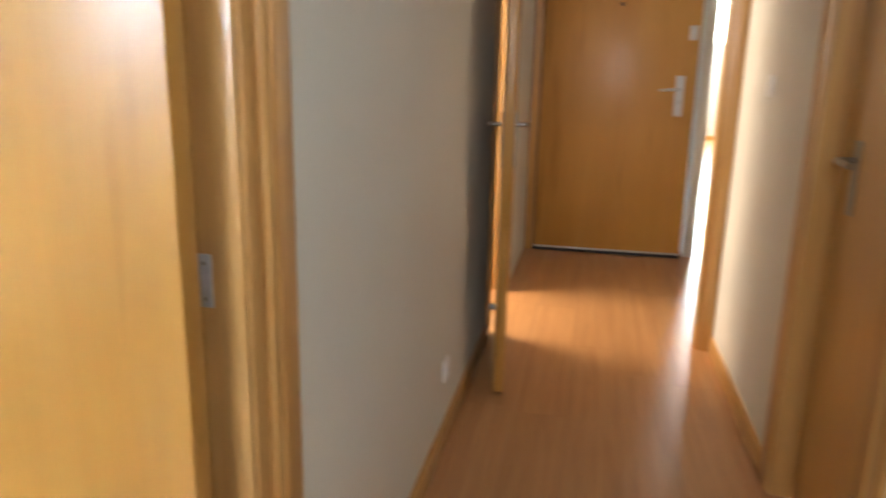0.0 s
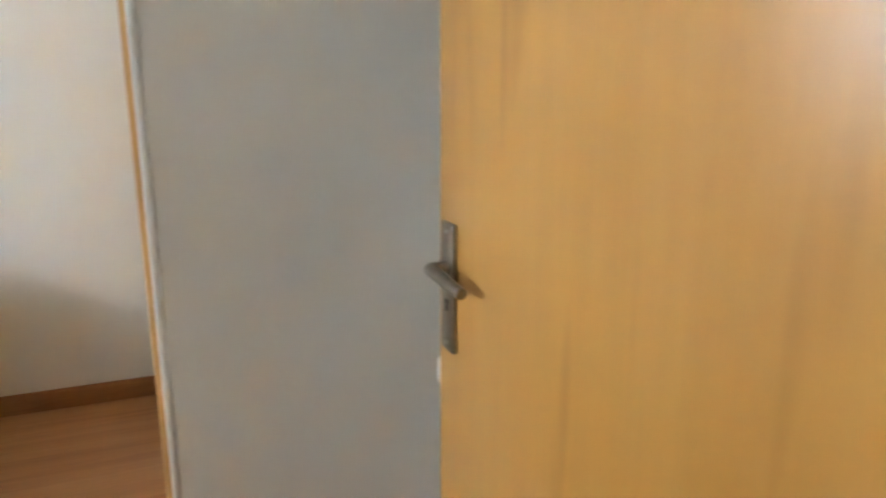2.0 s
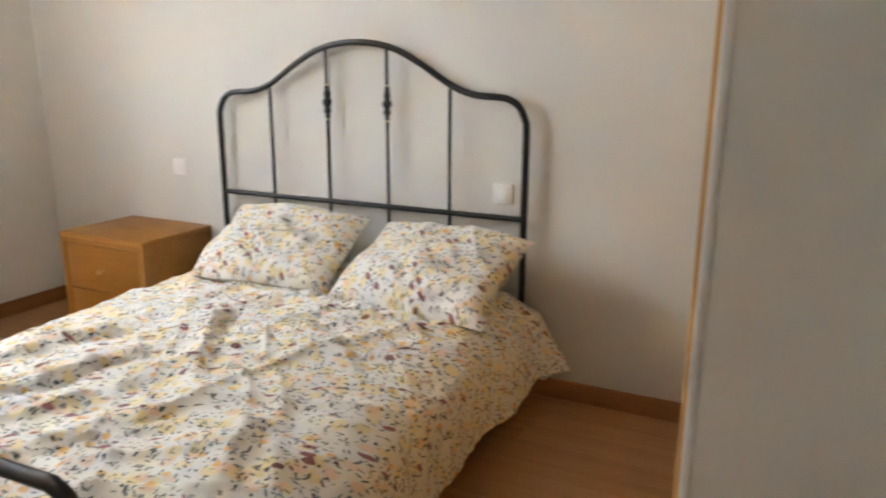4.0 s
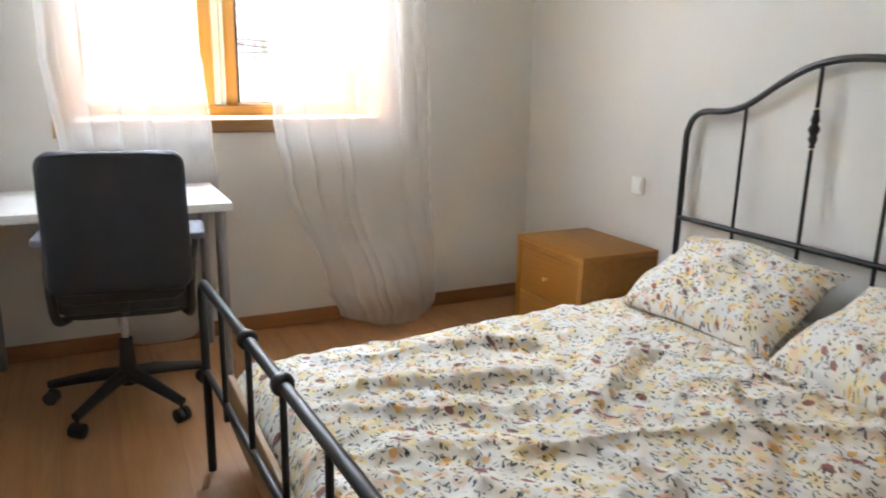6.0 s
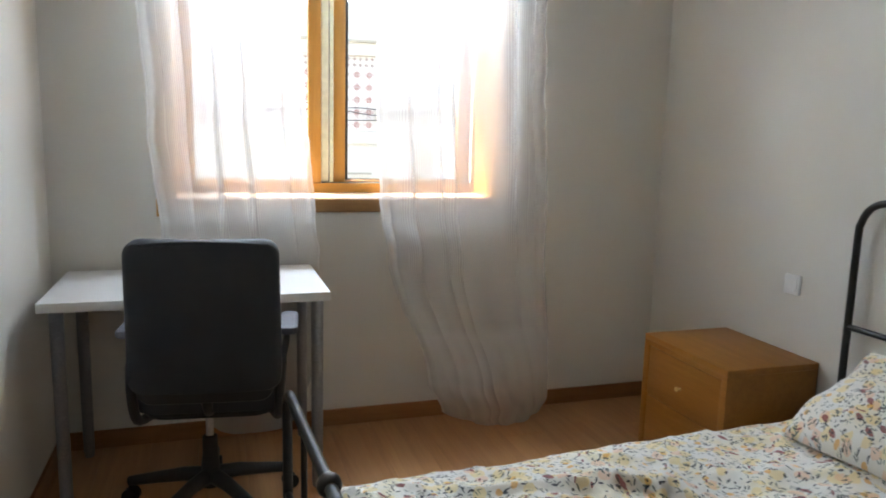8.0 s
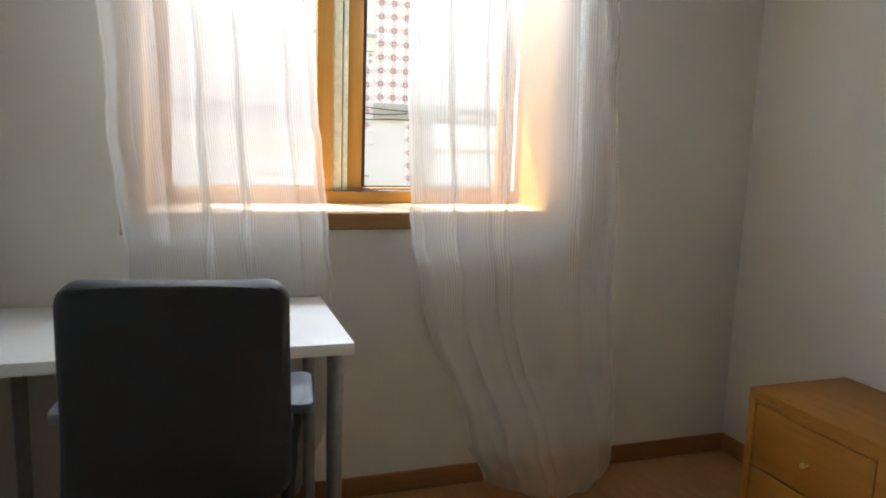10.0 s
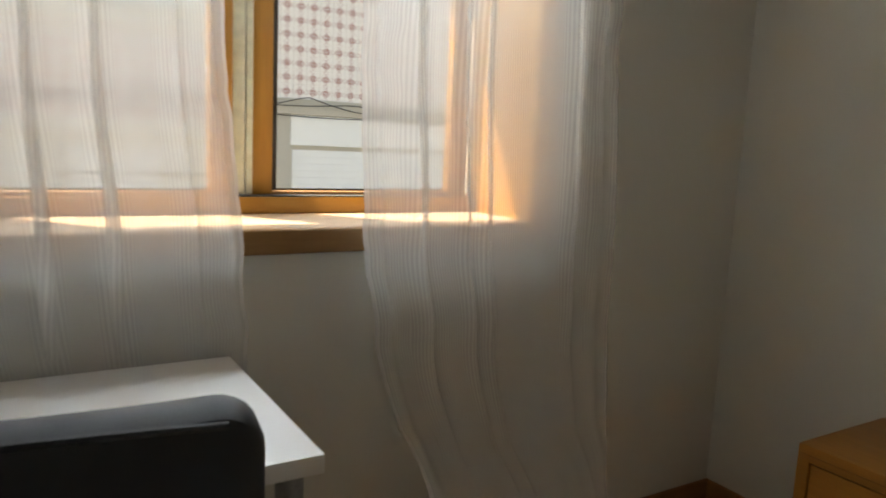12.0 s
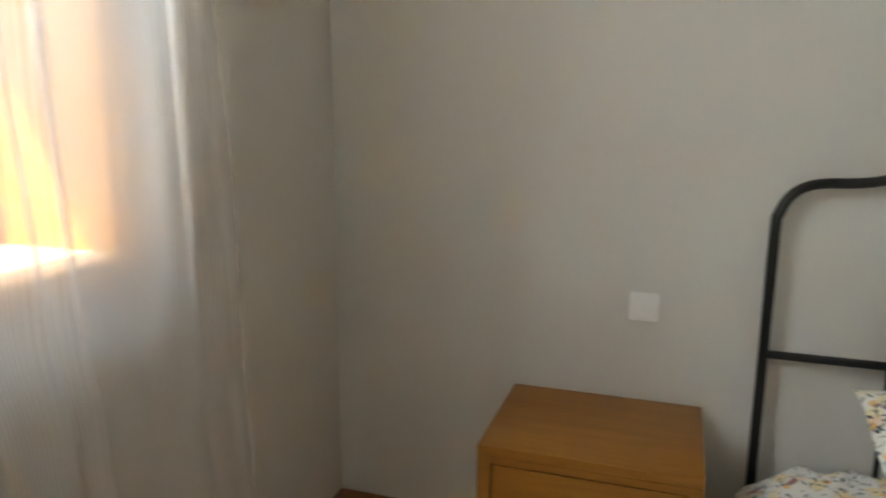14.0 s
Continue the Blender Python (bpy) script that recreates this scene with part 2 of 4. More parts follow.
col = petals(col, 19, (1, 1), 20, 0.36, 0.50, (0.84, 0.64, 0.22), 0.55)
col = petals(col, 18, (1, 1.2), 50, 0.33, 0.30, (0.85, 0.52, 0.33), 0.55, 3.1)
col = petals(col, 22, (1, 1.1), 75, 0.22, 0.20, (0.80, 0.42, 0.07), 0.75, 7.7)
col = petals(col, 17, (1, 2.0), 35, 0.28, 0.075, (0.30, 0.06, 0.065), 0.88, 11.3)
col = petals(col, 22, (1, 2.3), -30, 0.18, 0.07, (0.28, 0.07, 0.085), 0.88, 17.9)
for k, (rot, sh) in enumerate(((10, 0.4), (65, 5.2), (-40, 9.9), (100, 14.3))):
    col = petals(col, 24, (1, 3.2), rot, 0.19, 0.165, (0.035, 0.045, 0.065) if k % 2 else (0.11, 0.13, 0.12), 0.9, sh)
for k, (rot, sh) in enumerate(((80, 24.4), (25, 29.2))):
    col = petals(col, 36, (1, 4.2), rot, 0.24, 0.18, (0.14, 0.17, 0.15), 0.8, sh)
col = petals(col, 58, (1, 1), 0, 0.22, 0.10, (0.06, 0.05, 0.05), 0.9, 21.0)
l_.new(col, b_.inputs["Base Color"])
b_.inputs["Roughness"].default_value = 0.85
b_.inputs["Sheen Weight"].default_value = 0.1
crease = add(n_, "ShaderNodeTexNoise", Scale=7.0, Detail=4.0, Roughness=0.6, Distortion=0.8)
l_.new(mapped(n_, l_, "UV").outputs[0], crease.inputs["Vector"])
bump(n_, l_, crease.outputs["Fac"], b_, 0.55, 0.02)

# glazed tiles: white ground, brick-red ring in a square and corner diamonds, by the tile's own UV


def tile_glaze(name, repeat, ink, strength):
    m, n, l, b = mat(name)
    uv_map = mapped(n, l, "UV", scale=(repeat, repeat, 1))
    fr = n.new("ShaderNodeVectorMath")
    fr.operation = "FRACTION"
    l.new(uv_map.outputs[0], fr.inputs[0])
    sx = n.new("ShaderNodeSeparateXYZ")
    l.new(fr.outputs[0], sx.inputs[0])

    def near_to(v, at, width):
        return math_node(n, l, "LESS_THAN", math_node(n, l, "ABSOLUTE", math_node(n, l, "SUBTRACT", v, at)), width)

    du = math_node(n, l, "ABSOLUTE", math_node(n, l, "SUBTRACT", sx.outputs[0], 0.5))
    dv = math_node(n, l, "ABSOLUTE", math_node(n, l, "SUBTRACT", sx.outputs[1], 0.5))
    rad = math_node(n, l, "SQRT", math_node(n, l, "ADD", math_node(n, l, "MULTIPLY", du, du), math_node(n, l, "MULTIPLY", dv, dv)))
    ring = near_to(rad, 0.19, 0.038)
    square = near_to(math_node(n, l, "MAXIMUM", du, dv), 0.08, 0.035)
    side = math_node(n, l, "SUBTRACT", dv, du)
    diamond = near_to(math_node(n, l, "SUBTRACT", 0.5, math_node(n, l, "ABSOLUTE", side)), 0.17, 0.03)
    petal = near_to(math_node(n, l, "ADD", du, dv), 0.36, 0.03)
    thin = math_node(n, l, "MAXIMUM", diamond, petal)
    c = mixc(n, l, math_node(n, l, "MULTIPLY", thin, 0.55 * strength), (0.87, 0.80, 0.74), ink)
    c = mixc(n, l, math_node(n, l, "MULTIPLY", math_node(n, l, "MAXIMUM", ring, square), 0.85 * strength), c, ink)
    l.new(c, b.inputs["Base Color"])
    b.inputs["Roughness"].default_value = 0.3
    return m


M_TILE = tile_glaze("glazed_patterned_tile", 1, (0.36, 0.10, 0.07), 1.0)
M_FRIEZE = tile_glaze("glazed_frieze_tile", 2, (0.25, 0.13, 0.09), 1.0)

# ---- mesh tools ----


def mesh_of(bm, name, material, smooth=False):
    bmesh.ops.recalc_face_normals(bm, faces=bm.faces)
    me = bpy.data.meshes.new(name)
    bm.to_mesh(me)
    bm.free()
    me.materials.append(material)
    if smooth:
        me.polygons.foreach_set("use_smooth", [True] * len(me.polygons))
        me.set_sharp_from_angle(angle=radians(42))
    return me


def part(name, bm, material, parent=None, label="", smooth=False):
    ob = new(name, mesh_of(bm, name, material, smooth))
    ob.parent = parent
    if label:
        tagged(ob, label)
    return ob


def empty(name, label, category, at=(0, 0, 0), group="", kind=""):
    ob = new(name)
    ob.empty_display_size = 0.05
    ob.location = at
    return tagged(ob, label, category, group, kind)


def box(x0, x1, y0, y1, z0, z1, bevel=0.0, seg=1, bm=None):
    """An axis-aligned block between the given limits."""
    own = bmesh.new()
    bmesh.ops.create_cube(own, size=1)
    for v in own.verts:
        v.co = Vector(((x0 + x1) / 2 + v.co.x * (x1 - x0), (y0 + y1) / 2 + v.co.y * (y1 - y0), (z0 + z1) / 2 + v.co.z * (z1 - z0)))
    if bevel:
        bmesh.ops.bevel(own, geom=own.edges[:], offset=bevel, segments=seg, affect="EDGES", profile=0.5)
    if bm is None:
        return own
    tmp = bpy.data.meshes.new("tmp")
    own.to_mesh(tmp)
    own.free()
    bm.from_mesh(tmp)
    bpy.data.meshes.remove(tmp)
    return bm


def tube(points, radius, sides=12, bm=None, cap=True):
    """A round bar along points; radius a number or one for each point."""
    bm = bm or bmesh.new()
    pts = [Vector(p) for p in points]
    rad = radius if isinstance(radius, (list, tuple)) else [radius] * len(pts)
    rings, up = [], None
    for i, p in enumerate(pts):
        d = (pts[min(i + 1, len(pts) - 1)] - pts[max(i - 1, 0)]).normalized()
        if up is None:
            up = d.orthogonal().normalized()
        up = (up - d * up.dot(d)).normalized()
        side = d.cross(up)
        rings.append([bm.verts.new(p + rad[i] * (math.cos(a) * up + math.sin(a) * side)) for a in (2 * math.pi * k / sides for k in range(sides))])
    for a, b in zip(rings, rings[1:]):
        for k in range(sides):
            bm.faces.new((a[k], a[(k + 1) % sides], b[(k + 1) % sides], b[k]))
    if cap:
        bm.faces.new(rings[0])
        bm.faces.new(rings[-1])
    return bm


def lathe(axis_at, profile, sides=16, bm=None):
    """Turned round the upright through axis_at; profile: (radius, z)."""
    return tube([(axis_at[0], axis_at[1], z) for r, z in profile], [max(r, 0.0005) for r, z in profile], sides, bm)


def rounded_slab(w, d, h, r, bevel, seg=5):
    """A slab with rounded corners in plan, centred, its base at z = 0."""
    bm = bmesh.new()
    ring = []
    for cx, cy, a0 in ((1, 1, 0), (-1, 1, 90), (-1, -1, 180), (1, -1, 270)):
        for k in range(seg + 1):
            a = radians(a0 + 90 * k / seg)
            ring.append(bm.verts.new((cx * (w / 2 - r) + r * math.cos(a), cy * (d / 2 - r) + r * math.sin(a), 0)))
    f = bm.faces.new(ring)
    ext = bmesh.ops.extrude_face_region(bm, geom=[f])
    for v in (g for g in ext["geom"] if isinstance(g, bmesh.types.BMVert)):
        v.co.z += h
    if bevel:
        hor = [e for e in bm.edges if abs(e.verts[0].co.z - e.verts[1].co.z) < 1e-6]
        bmesh.ops.bevel(bm, geom=hor, offset=bevel, segments=2, affect="EDGES", profile=0.5)
    return bm


def moved(bm, m):
    bmesh.ops.transform(bm, matrix=m, verts=bm.verts)
    return bm


def sheet(nu, nv, fn, uvfn=None):
    """A grid fn(u, v) -> place, with UVs."""
    bm = bmesh.new()
    uv = bm.loops.layers.uv.new("UVMap")
    vs = [[bm.verts.new(fn(i / nu, j / nv)) for i in range(nu + 1)] for j in range(nv + 1)]
    for j in range(nv):
        for i in range(nu):
            f = bm.faces.new((vs[j][i], vs[j][i + 1], vs[j + 1][i + 1], vs[j + 1][i]))
            for lp, (a, b) in zip(f.loops, ((i, j), (i + 1, j), (i + 1, j + 1), (i, j + 1))):
                lp[uv].uv = uvfn(a / nu, b / nv) if uvfn else (a / nu, b / nv)
    return bm


def setting(name, bm, material, label, category, smooth=False):
    return tagged(part(name, bm, material, smooth=smooth), label, category, kind="structure")


# ---- the plan ----
XH, XL = -3.065, -0.18          # headboard wall, desk-side wall
YW, YB = -3.35, 1.0           # window wall, wall behind the open door
TOP = 2.55
HL, HR = -0.365, 0.66          # hall walls
XB, YF = -1.60, 0.222          # built-in wardrobe: side face, front face
WX0, WX1, WZ0, WZ1 = -2.14, -0.66, 1.085, 2.42   # window opening

# ---- walls, ceiling ----
ceiling = setting("ceiling", box(-3.3, 3.3, -3.9, 15.3, TOP, TOP + 0.1), M_CEIL, "plain white painted ceiling", "ceiling")
setting("wall_headboard", box(XH - 0.15, XH, -3.36, 0.95, 0, TOP), M_WALL, "off-white painted plaster wall behind the bed", "wall")
bm = box(XH - 0.15, WX0, YW - 0.40, YW, 0, TOP)
box(WX1, XL + 0.1, YW - 0.40, YW, 0, TOP, bm=bm)
box(WX0, WX1, YW - 0.40, YW, 0, WZ0 - 0.03, bm=bm)
box(WX0, WX1, YW - 0.40, YW, WZ1, TOP, bm=bm)
wall_window = setting("wall_window", bm, M_WALL, "off-white painted plaster wall around the window", "wall")
setting("eave", box(-5.0, 1.6, YW - 0.84, YW - 0.402, 2.62, 2.72), M_CEIL, "white eave above the window outside", "eave")
setting("wall_desk_side", box(XL, XL + 0.1, YW, -0.06, 0, TOP), M_WALL, "off-white painted plaster wall beside the desk", "wall")
setting("wall_stub", box(-0.445, XL + 0.1, -0.06, 0.02, 0, TOP), M_WALL, "short plastered return beside the doorway", "wall")
setting("wall_behind_door", box(XH, -0.445, YB, YB + 0.12, 0, TOP), M_WALL, "plain painted wall behind the open door", "wall")
bm = box(XB - 0.10, XB, YF + 0.012, YB, 0, TOP, 0.006, 2)
setting("wall_closet_side", bm, M_WALL, "painted plaster side of the built-in wardrobe", "wall")
setting("corner_bead", box(XB - 0.012, XB + 0.002, YF - 0.002, YF + 0.013, 0, TOP, 0.004, 2), M_BEAD, "white corner bead on the wardrobe's plaster edge", "trim", True)
bm = box(-0.445, HL, 0.757, 3.12, 0, TOP)
box(-0.445, HL, 3.86, 4.98, 0, TOP, bm=bm)
box(-0.445, HL, 0.02, 0.755, 2.06, TOP, bm=bm)
box(-0.445, HL, 3.12, 3.86, 2.06, TOP, bm=bm)
setting("wall_hall_left", bm, M_WALL, "pale painted hall wall with two doorways", "wall")
bm = box(HR, HR + 0.12, -1.0, 1.34, 0, TOP)
box(HR, HR + 0.12, 2.0, 3.26, 0, TOP, bm=bm)
box(HR, HR + 0.12, 1.34, 2.0, 2.06, TOP, bm=bm)
setting("wall_hall_right", bm, M_WALL, "pale painted hall wall with a doorway", "wall")
setting("wall_hall_back", box(XL, HR + 0.12, -1.1, -1.0, 0, TOP), M_WALL, "plain painted wall closing the hall", "wall")
bm = box(-0.445, -0.36, 4.98, 5.1, 0, TOP)
box(0.735, 0.80, 4.96, 15.0, 0, TOP, bm=bm)
box(-0.36, 0.735, 4.98, 5.1, 2.10, TOP, bm=bm)
setting("wall_entrance", bm, M_WALL, "pale painted wall around the front door", "wall")
setting("wall_landing", box(-0.445, 0.8, 5.3, 5.4, 0, TOP), M_WALL, "plain wall behind the front door", "wall")
bm = box(0.80, 1.9, 15.0, 15.1, 0, TOP)
box(2.85, 3.2, 15.0, 15.1, 0, TOP, bm=bm)
box(1.9, 2.85, 15.0, 15.1, 0, 1.83, bm=bm)
setting("wall_passage_end", bm, M_WALL, "white wall under a bright window", "wall")
setting("wall_passage_side", box(3.1, 3.2, 3.26, 15.0, 0, TOP), M_WALL, "white passage wall", "wall")
setting("wall_passage_near", box(HR + 0.12, 3.2, 3.16, 3.26, 0, TOP), M_WALL, "white passage wall", "wall")
bm = box(-2.1, -0.445, 2.9, 3.0, 0, TOP)
box(-2.1, -0.445, 4.6, 4.7, 0, TOP, bm=bm)
box(-2.2, -2.1, 2.9, 4.7, 0, TOP, bm=bm)
setting("wall_side_room", bm, M_WALL, "pale walls of the side room", "wall")
bm = box(HR + 0.12, 1.6, 1.2, 1.3, 0, TOP)
setting("wall_bath", bm, M_WALL, "pale wall behind the closed hall door", "wall")


def skirting(name, x0, x1, y0, y1, label, material=M_BASE):
    return setting(name, box(x0, x1, y0, y1, 0, 0.08, 0.004, 2), material, label, "baseboard", True)


skirting("baseboard_headboard", XH, XH + 0.015, YW + 0.015, YF - 0.03, "reddish wooden baseboard along the bed wall")
skirting("baseboard_window", XH, XL, YW, YW + 0.015, "reddish wooden baseboard under the window")
skirting("baseboard_desk_side", XL - 0.015, XL, YW + 0.015, -0.06, "reddish wooden baseboard beside the desk")
skirting("baseboard_closet", XB, XB + 0.013, YF + 0.03, YB, "reddish wooden baseboard on the wardrobe side")
skirting("baseboard_behind_door", XB + 0.013, -0.445, YB - 0.014, YB, "reddish wooden baseboard behind the door")
skirting("baseboard_hall_left", HL, HL + 0.014, 0.85, 3.03, "beech baseboard along the hall", M_TRIM)
skirting("baseboard_hall_right", HR - 0.014, HR, 2.09, 3.13, "beech baseboard along the hall", M_TRIM)
skirting("baseboard_passage", 0.80, 3.1, 14.985, 15.0, "wooden baseboard in the far passage", M_TRIM)

# ---- bedroom doorway ----
frame_1 = empty("door_frame_1", "varnished beech door frame with moulded casing", "door frame", (-0.40, 0.74, 0), kind="structure")


def fixed(name, bm, material, parent, label="", smooth=False):
    """A part given in world metres under a thing that stands elsewhere."""
    return part(name, moved(bm, Matrix.Translation(-Vector(parent.location))), material, parent, label, smooth)


fixed("jamb", box(-0.447, HL + 0.012, 0.706, 0.757, 0, 2.06, 0.002), M_TRIM, frame_1, smooth=True)
fixed("stop", box(-0.392, HL + 0.008, 0.696, 0.7062, 0, 2.05, 0.003, 2), M_TRIM, frame_1, smooth=True)
fixed("jamb", box(-0.447, HL + 0.004, 0.019, 0.04, 0, 2.06, 0.002), M_TRIM, frame_1, smooth=True)
fixed("head_jamb", box(-0.447, HL + 0.004, 0.04, 0.706, 2.04, 2.061, 0.002), M_TRIM, frame_1)
bm = box(HL, HL + 0.020, 0.757, 0.838, 0, 2.13, 0.005, 2)
fixed("casing", bm, M_TRIM, frame_1, "beech casing with a rounded bead", True)
fixed("casing_bead", tube([(HL + 0.017, 0.748, 0.0), (HL + 0.017, 0.748, 2.12)], 0.0085, 10), M_TRIM, frame_1, smooth=True)
fixed("casing_bead", tube([(HL + 0.020, 0.775, 0.0), (HL + 0.020, 0.775, 2.12)], 0.006, 10), M_TRIM, frame_1, smooth=True)
fixed("head_casing", box(HL, HL + 0.014, -0.04, 0.742, 2.055, 2.13, 0.004, 2), M_TRIM, frame_1, smooth=True)


def lever_handle(parent, x, y, z, side, reach, plate_h=0.195, plate_w=0.042, drop=0.0, material=M_CHROME):
    """A lever on a tall plate: side -1 or 1 along y, reach along x."""
    p = fixed("handle_plate", box(x - plate_w / 2, x + plate_w / 2, min(y, y + side * 0.007), max(y, y + side * 0.007), z - plate_h * 0.66, z + plate_h * 0.34, 0.003, 2), material, parent, "brushed nickel handle plate", True)
    bm = tube([(x, y + side * 0.004, z), (x, y + side * 0.018, z), (x, y + side * 0.027, z), (x + reach * 0.08, y + side * 0.033, z + 0.001), (x + reach * 0.3, y + side * 0.035, z + 0.001), (x + reach * 0.7, y + side * 0.034, z - 0.003), (x + reach, y + side * 0.031, z - 0.006)], [0.010, 0.0085, 0.0085, 0.0095, 0.0095, 0.009, 0.0075], 14)
    fixed("lever", bm, material, parent, "brushed nickel lever", True)
    kz = z - plate_h * 0.30
    bm = tube([(x, y + side * 0.0065, kz + 0.006), (x, y + side * 0.0078, kz + 0.006)], 0.0042, 12)
    box(x - 0.0022, x + 0.0022, min(y + side * 0.0065, y + side * 0.0078), max(y + side * 0.0065, y + side * 0.0078), kz - 0.008, kz + 0.004, bm=bm)
    fixed("keyhole", bm, M_GASKET, parent, "dark keyhole")
    for dz in (plate_h * 0.27, -plate_h * 0.59):
        fixed("screw", tube([(x, y + side * 0.006, z + dz), (x, y + side * 0.0082, z + dz)], 0.0032, 10), M_STEEL, parent)
    return p


LX0, LX1, LY = -1.080, -0.392, 0.612
bm = box(LX0, LX1, LY, LY + 0.04, 0.008, 2.035, 0.0025, 2)
bm = moved(bm, Matrix.Translation((-LX1, -LY, 0)))
door_1 = tagged(part("door_1", bm, M_DOOR, smooth=True), "open flush door in glossy honey-coloured beech veneer", "door", kind="structure")
door_1.location = (LX1, LY, 0)
lever_handle(door_1, -1.037, LY, 0.985, -1, 0.108, 0.185)
lever_handle(door_1, -1.037, LY + 0.04, 0.985, 1, 0.125)
guard = rounded_slab(0.056, 0.018, 0.042, 0.008, 0.005)
fixed("edge_guard", moved(guard, Matrix.Translation((LX0 - 0.016, LY + 0.02, 0.778))), M_PLASTIC, door_1, "white plastic knob at the door's edge", True)
for hz in (0.25, 0.948, 1.78):
    h = box(-0.444, -0.406, 0.7032, 0.7058, hz - 0.036, hz + 0.036, 0.001)
    hinge = fixed("hinge", h, M_STEEL, frame_1, "steel butt hinge", True)
    hb = tube([(-0.436, 0.694, hz - 0.037), (-0.436, 0.694, hz + 0.037)], 0.0075, 12)
    box(-0.4375, -0.4345, 0.650, 0.694, hz - 0.035, hz + 0.035, bm=hb)
    fixed("hinge_knuckle", hb, M_STEEL, frame_1, smooth=True)
    for sz in (-0.024, 0.024):
        fixed("screw", tube([(-0.416, 0.7034, hz + sz), (-0.416, 0.7018, hz + sz)], 0.003, 8), M_CHROME, frame_1)

# ---- built-in wardrobe ----
closet = empty("built_in_wardrobe", "built-in wardrobe front with beech casing and doors", "wardrobe", (-2.35, YF, 0))
fixed("casing", box(XB - 0.088, XB - 0.013, YF - 0.012, YF + 0.01, 0, 2.35, 0.004, 2), M_TRIM, closet, smooth=True)
fixed("casing_bead", tube([(XB - 0.09, YF - 0.010, 0.0), (XB - 0.09, YF - 0.010, 2.35)], 0.006, 10), M_TRIM, closet, smooth=True)
fixed("jamb", box(XB - 0.13, XB - 0.096, YF - 0.016, YF + 0.05, 0, 2.33, 0.003, 2), M_TRIM, closet, smooth=True)
fixed("casing", box(XH + 0.002, XH + 0.07, YF - 0.012, YF + 0.01, 0, 2.35, 0.004, 2), M_TRIM, closet, smooth=True)
fixed("head_casing", box(XH + 0.07, XB - 0.13, YF - 0.012, YF + 0.01, 2.27, 2.35, 0.004, 2), M_TRIM, closet, smooth=True)
xs = [XH + 0.072 + k * (XB - 0.132 - XH - 0.072) / 3 for k in range(4)]
for a, b in zip(xs, xs[1:]):
    d = fixed("wardrobe_door", box(a + 0.002, b - 0.002, YF + 0.004, YF + 0.026, 0.06, 2.265, 0.002, 2), M_DOOR, closet, smooth=True)
    bm = tube([(b - 0.05, YF + 0.004, 1.05), (b - 0.05, YF - 0.012, 1.05), (b - 0.05, YF - 0.018, 1.05)], [0.005, 0.006, 0.011], 12)
    k = fixed("knob", bm, M_BRASS, closet, "small brass knob", True)
fixed("plinth", box(XH + 0.07, XB - 0.13, YF + 0.012, YF + 0.03, 0, 0.058), M_TRIM, closet)
fixed("top_panel", box(XH + 0.002, XB - 0.10, YF + 0.002, YF + 0.03, 2.352, TOP), M_WALL, closet)

# ---- hall things ----
frame_2 = empty("door_frame_2", "varnished beech frame of a hall doorway", "door frame", (HR, 1.68, 0), kind="structure")
fixed("casing", box(HR - 0.014, HR, 2.0, 2.078, 0, 2.13, 0.004, 2), M_TRIM, frame_2, smooth=True)
fixed("casing", box(HR - 0.014, HR, 1.262, 1.34, 0, 2.13, 0.004, 2), M_TRIM, frame_2, smooth=True)
fixed("casing_bead", tube([(HR - 0.014, 1.325, 0), (HR - 0.014, 1.325, 2.12)], 0.007, 8), M_TRIM, frame_2, smooth=True)
fixed("jamb", box(HR - 0.006, HR + 0.121, 1.978, 1.999, 0, 2.06), M_TRIM, frame_2)
fixed("jamb", box(HR - 0.006, HR + 0.121, 1.341, 1.362, 0, 2.06), M_TRIM, frame_2)
fixed("head_casing", box(HR - 0.014, HR, 1.34, 2.0, 2.055, 2.13, 0.004, 2), M_TRIM, frame_2)
bm = moved(box(HR + 0.06, HR + 0.10, 1.363, 1.977, 0.008, 2.055, 0.002), Matrix.Translation((-HR - 0.06, -1.363, 0)))
door_2 = tagged(part("door_2", bm, M_DOOR, smooth=True), "closed flush beech door with a lever handle", "door", kind="structure")
door_2.location = (HR + 0.06, 1.363, 0)
fixed("handle_plate", box(HR + 0.054, HR + 0.06, 1.85, 1.89, 0.88, 1.07, 0.002), M_CHROME, door_2, "brushed nickel handle plate")
fixed("lever", tube([(HR + 0.056, 1.87, 1.02), (HR + 0.012, 1.87, 1.02), (HR + 0.006, 1.85, 1.02), (HR + 0.008, 1.76, 1.016)], 0.008, 10), M_CHROME, door_2, "brushed nickel lever", True)

frame_3 = empty("door_frame_3", "beech frame board at the end of the hall", "door frame", (HR, 3.2, 0), kind="structure")
fixed("jamb", box(HR - 0.075, HR - 0.002, 3.16, 3.255, 0, 2.3, 0.004, 2), M_TRIM, frame_3, smooth=True)
fixed("casing", box(HR - 0.055, HR - 0.001, 3.145, 3.16, 0, 2.3, 0.003, 2), M_TRIM, frame_3, smooth=True)
fixed("head_jamb", box(HL, HR - 0.075, 3.16, 3.255, 2.25, 2.3), M_TRIM, frame_3)

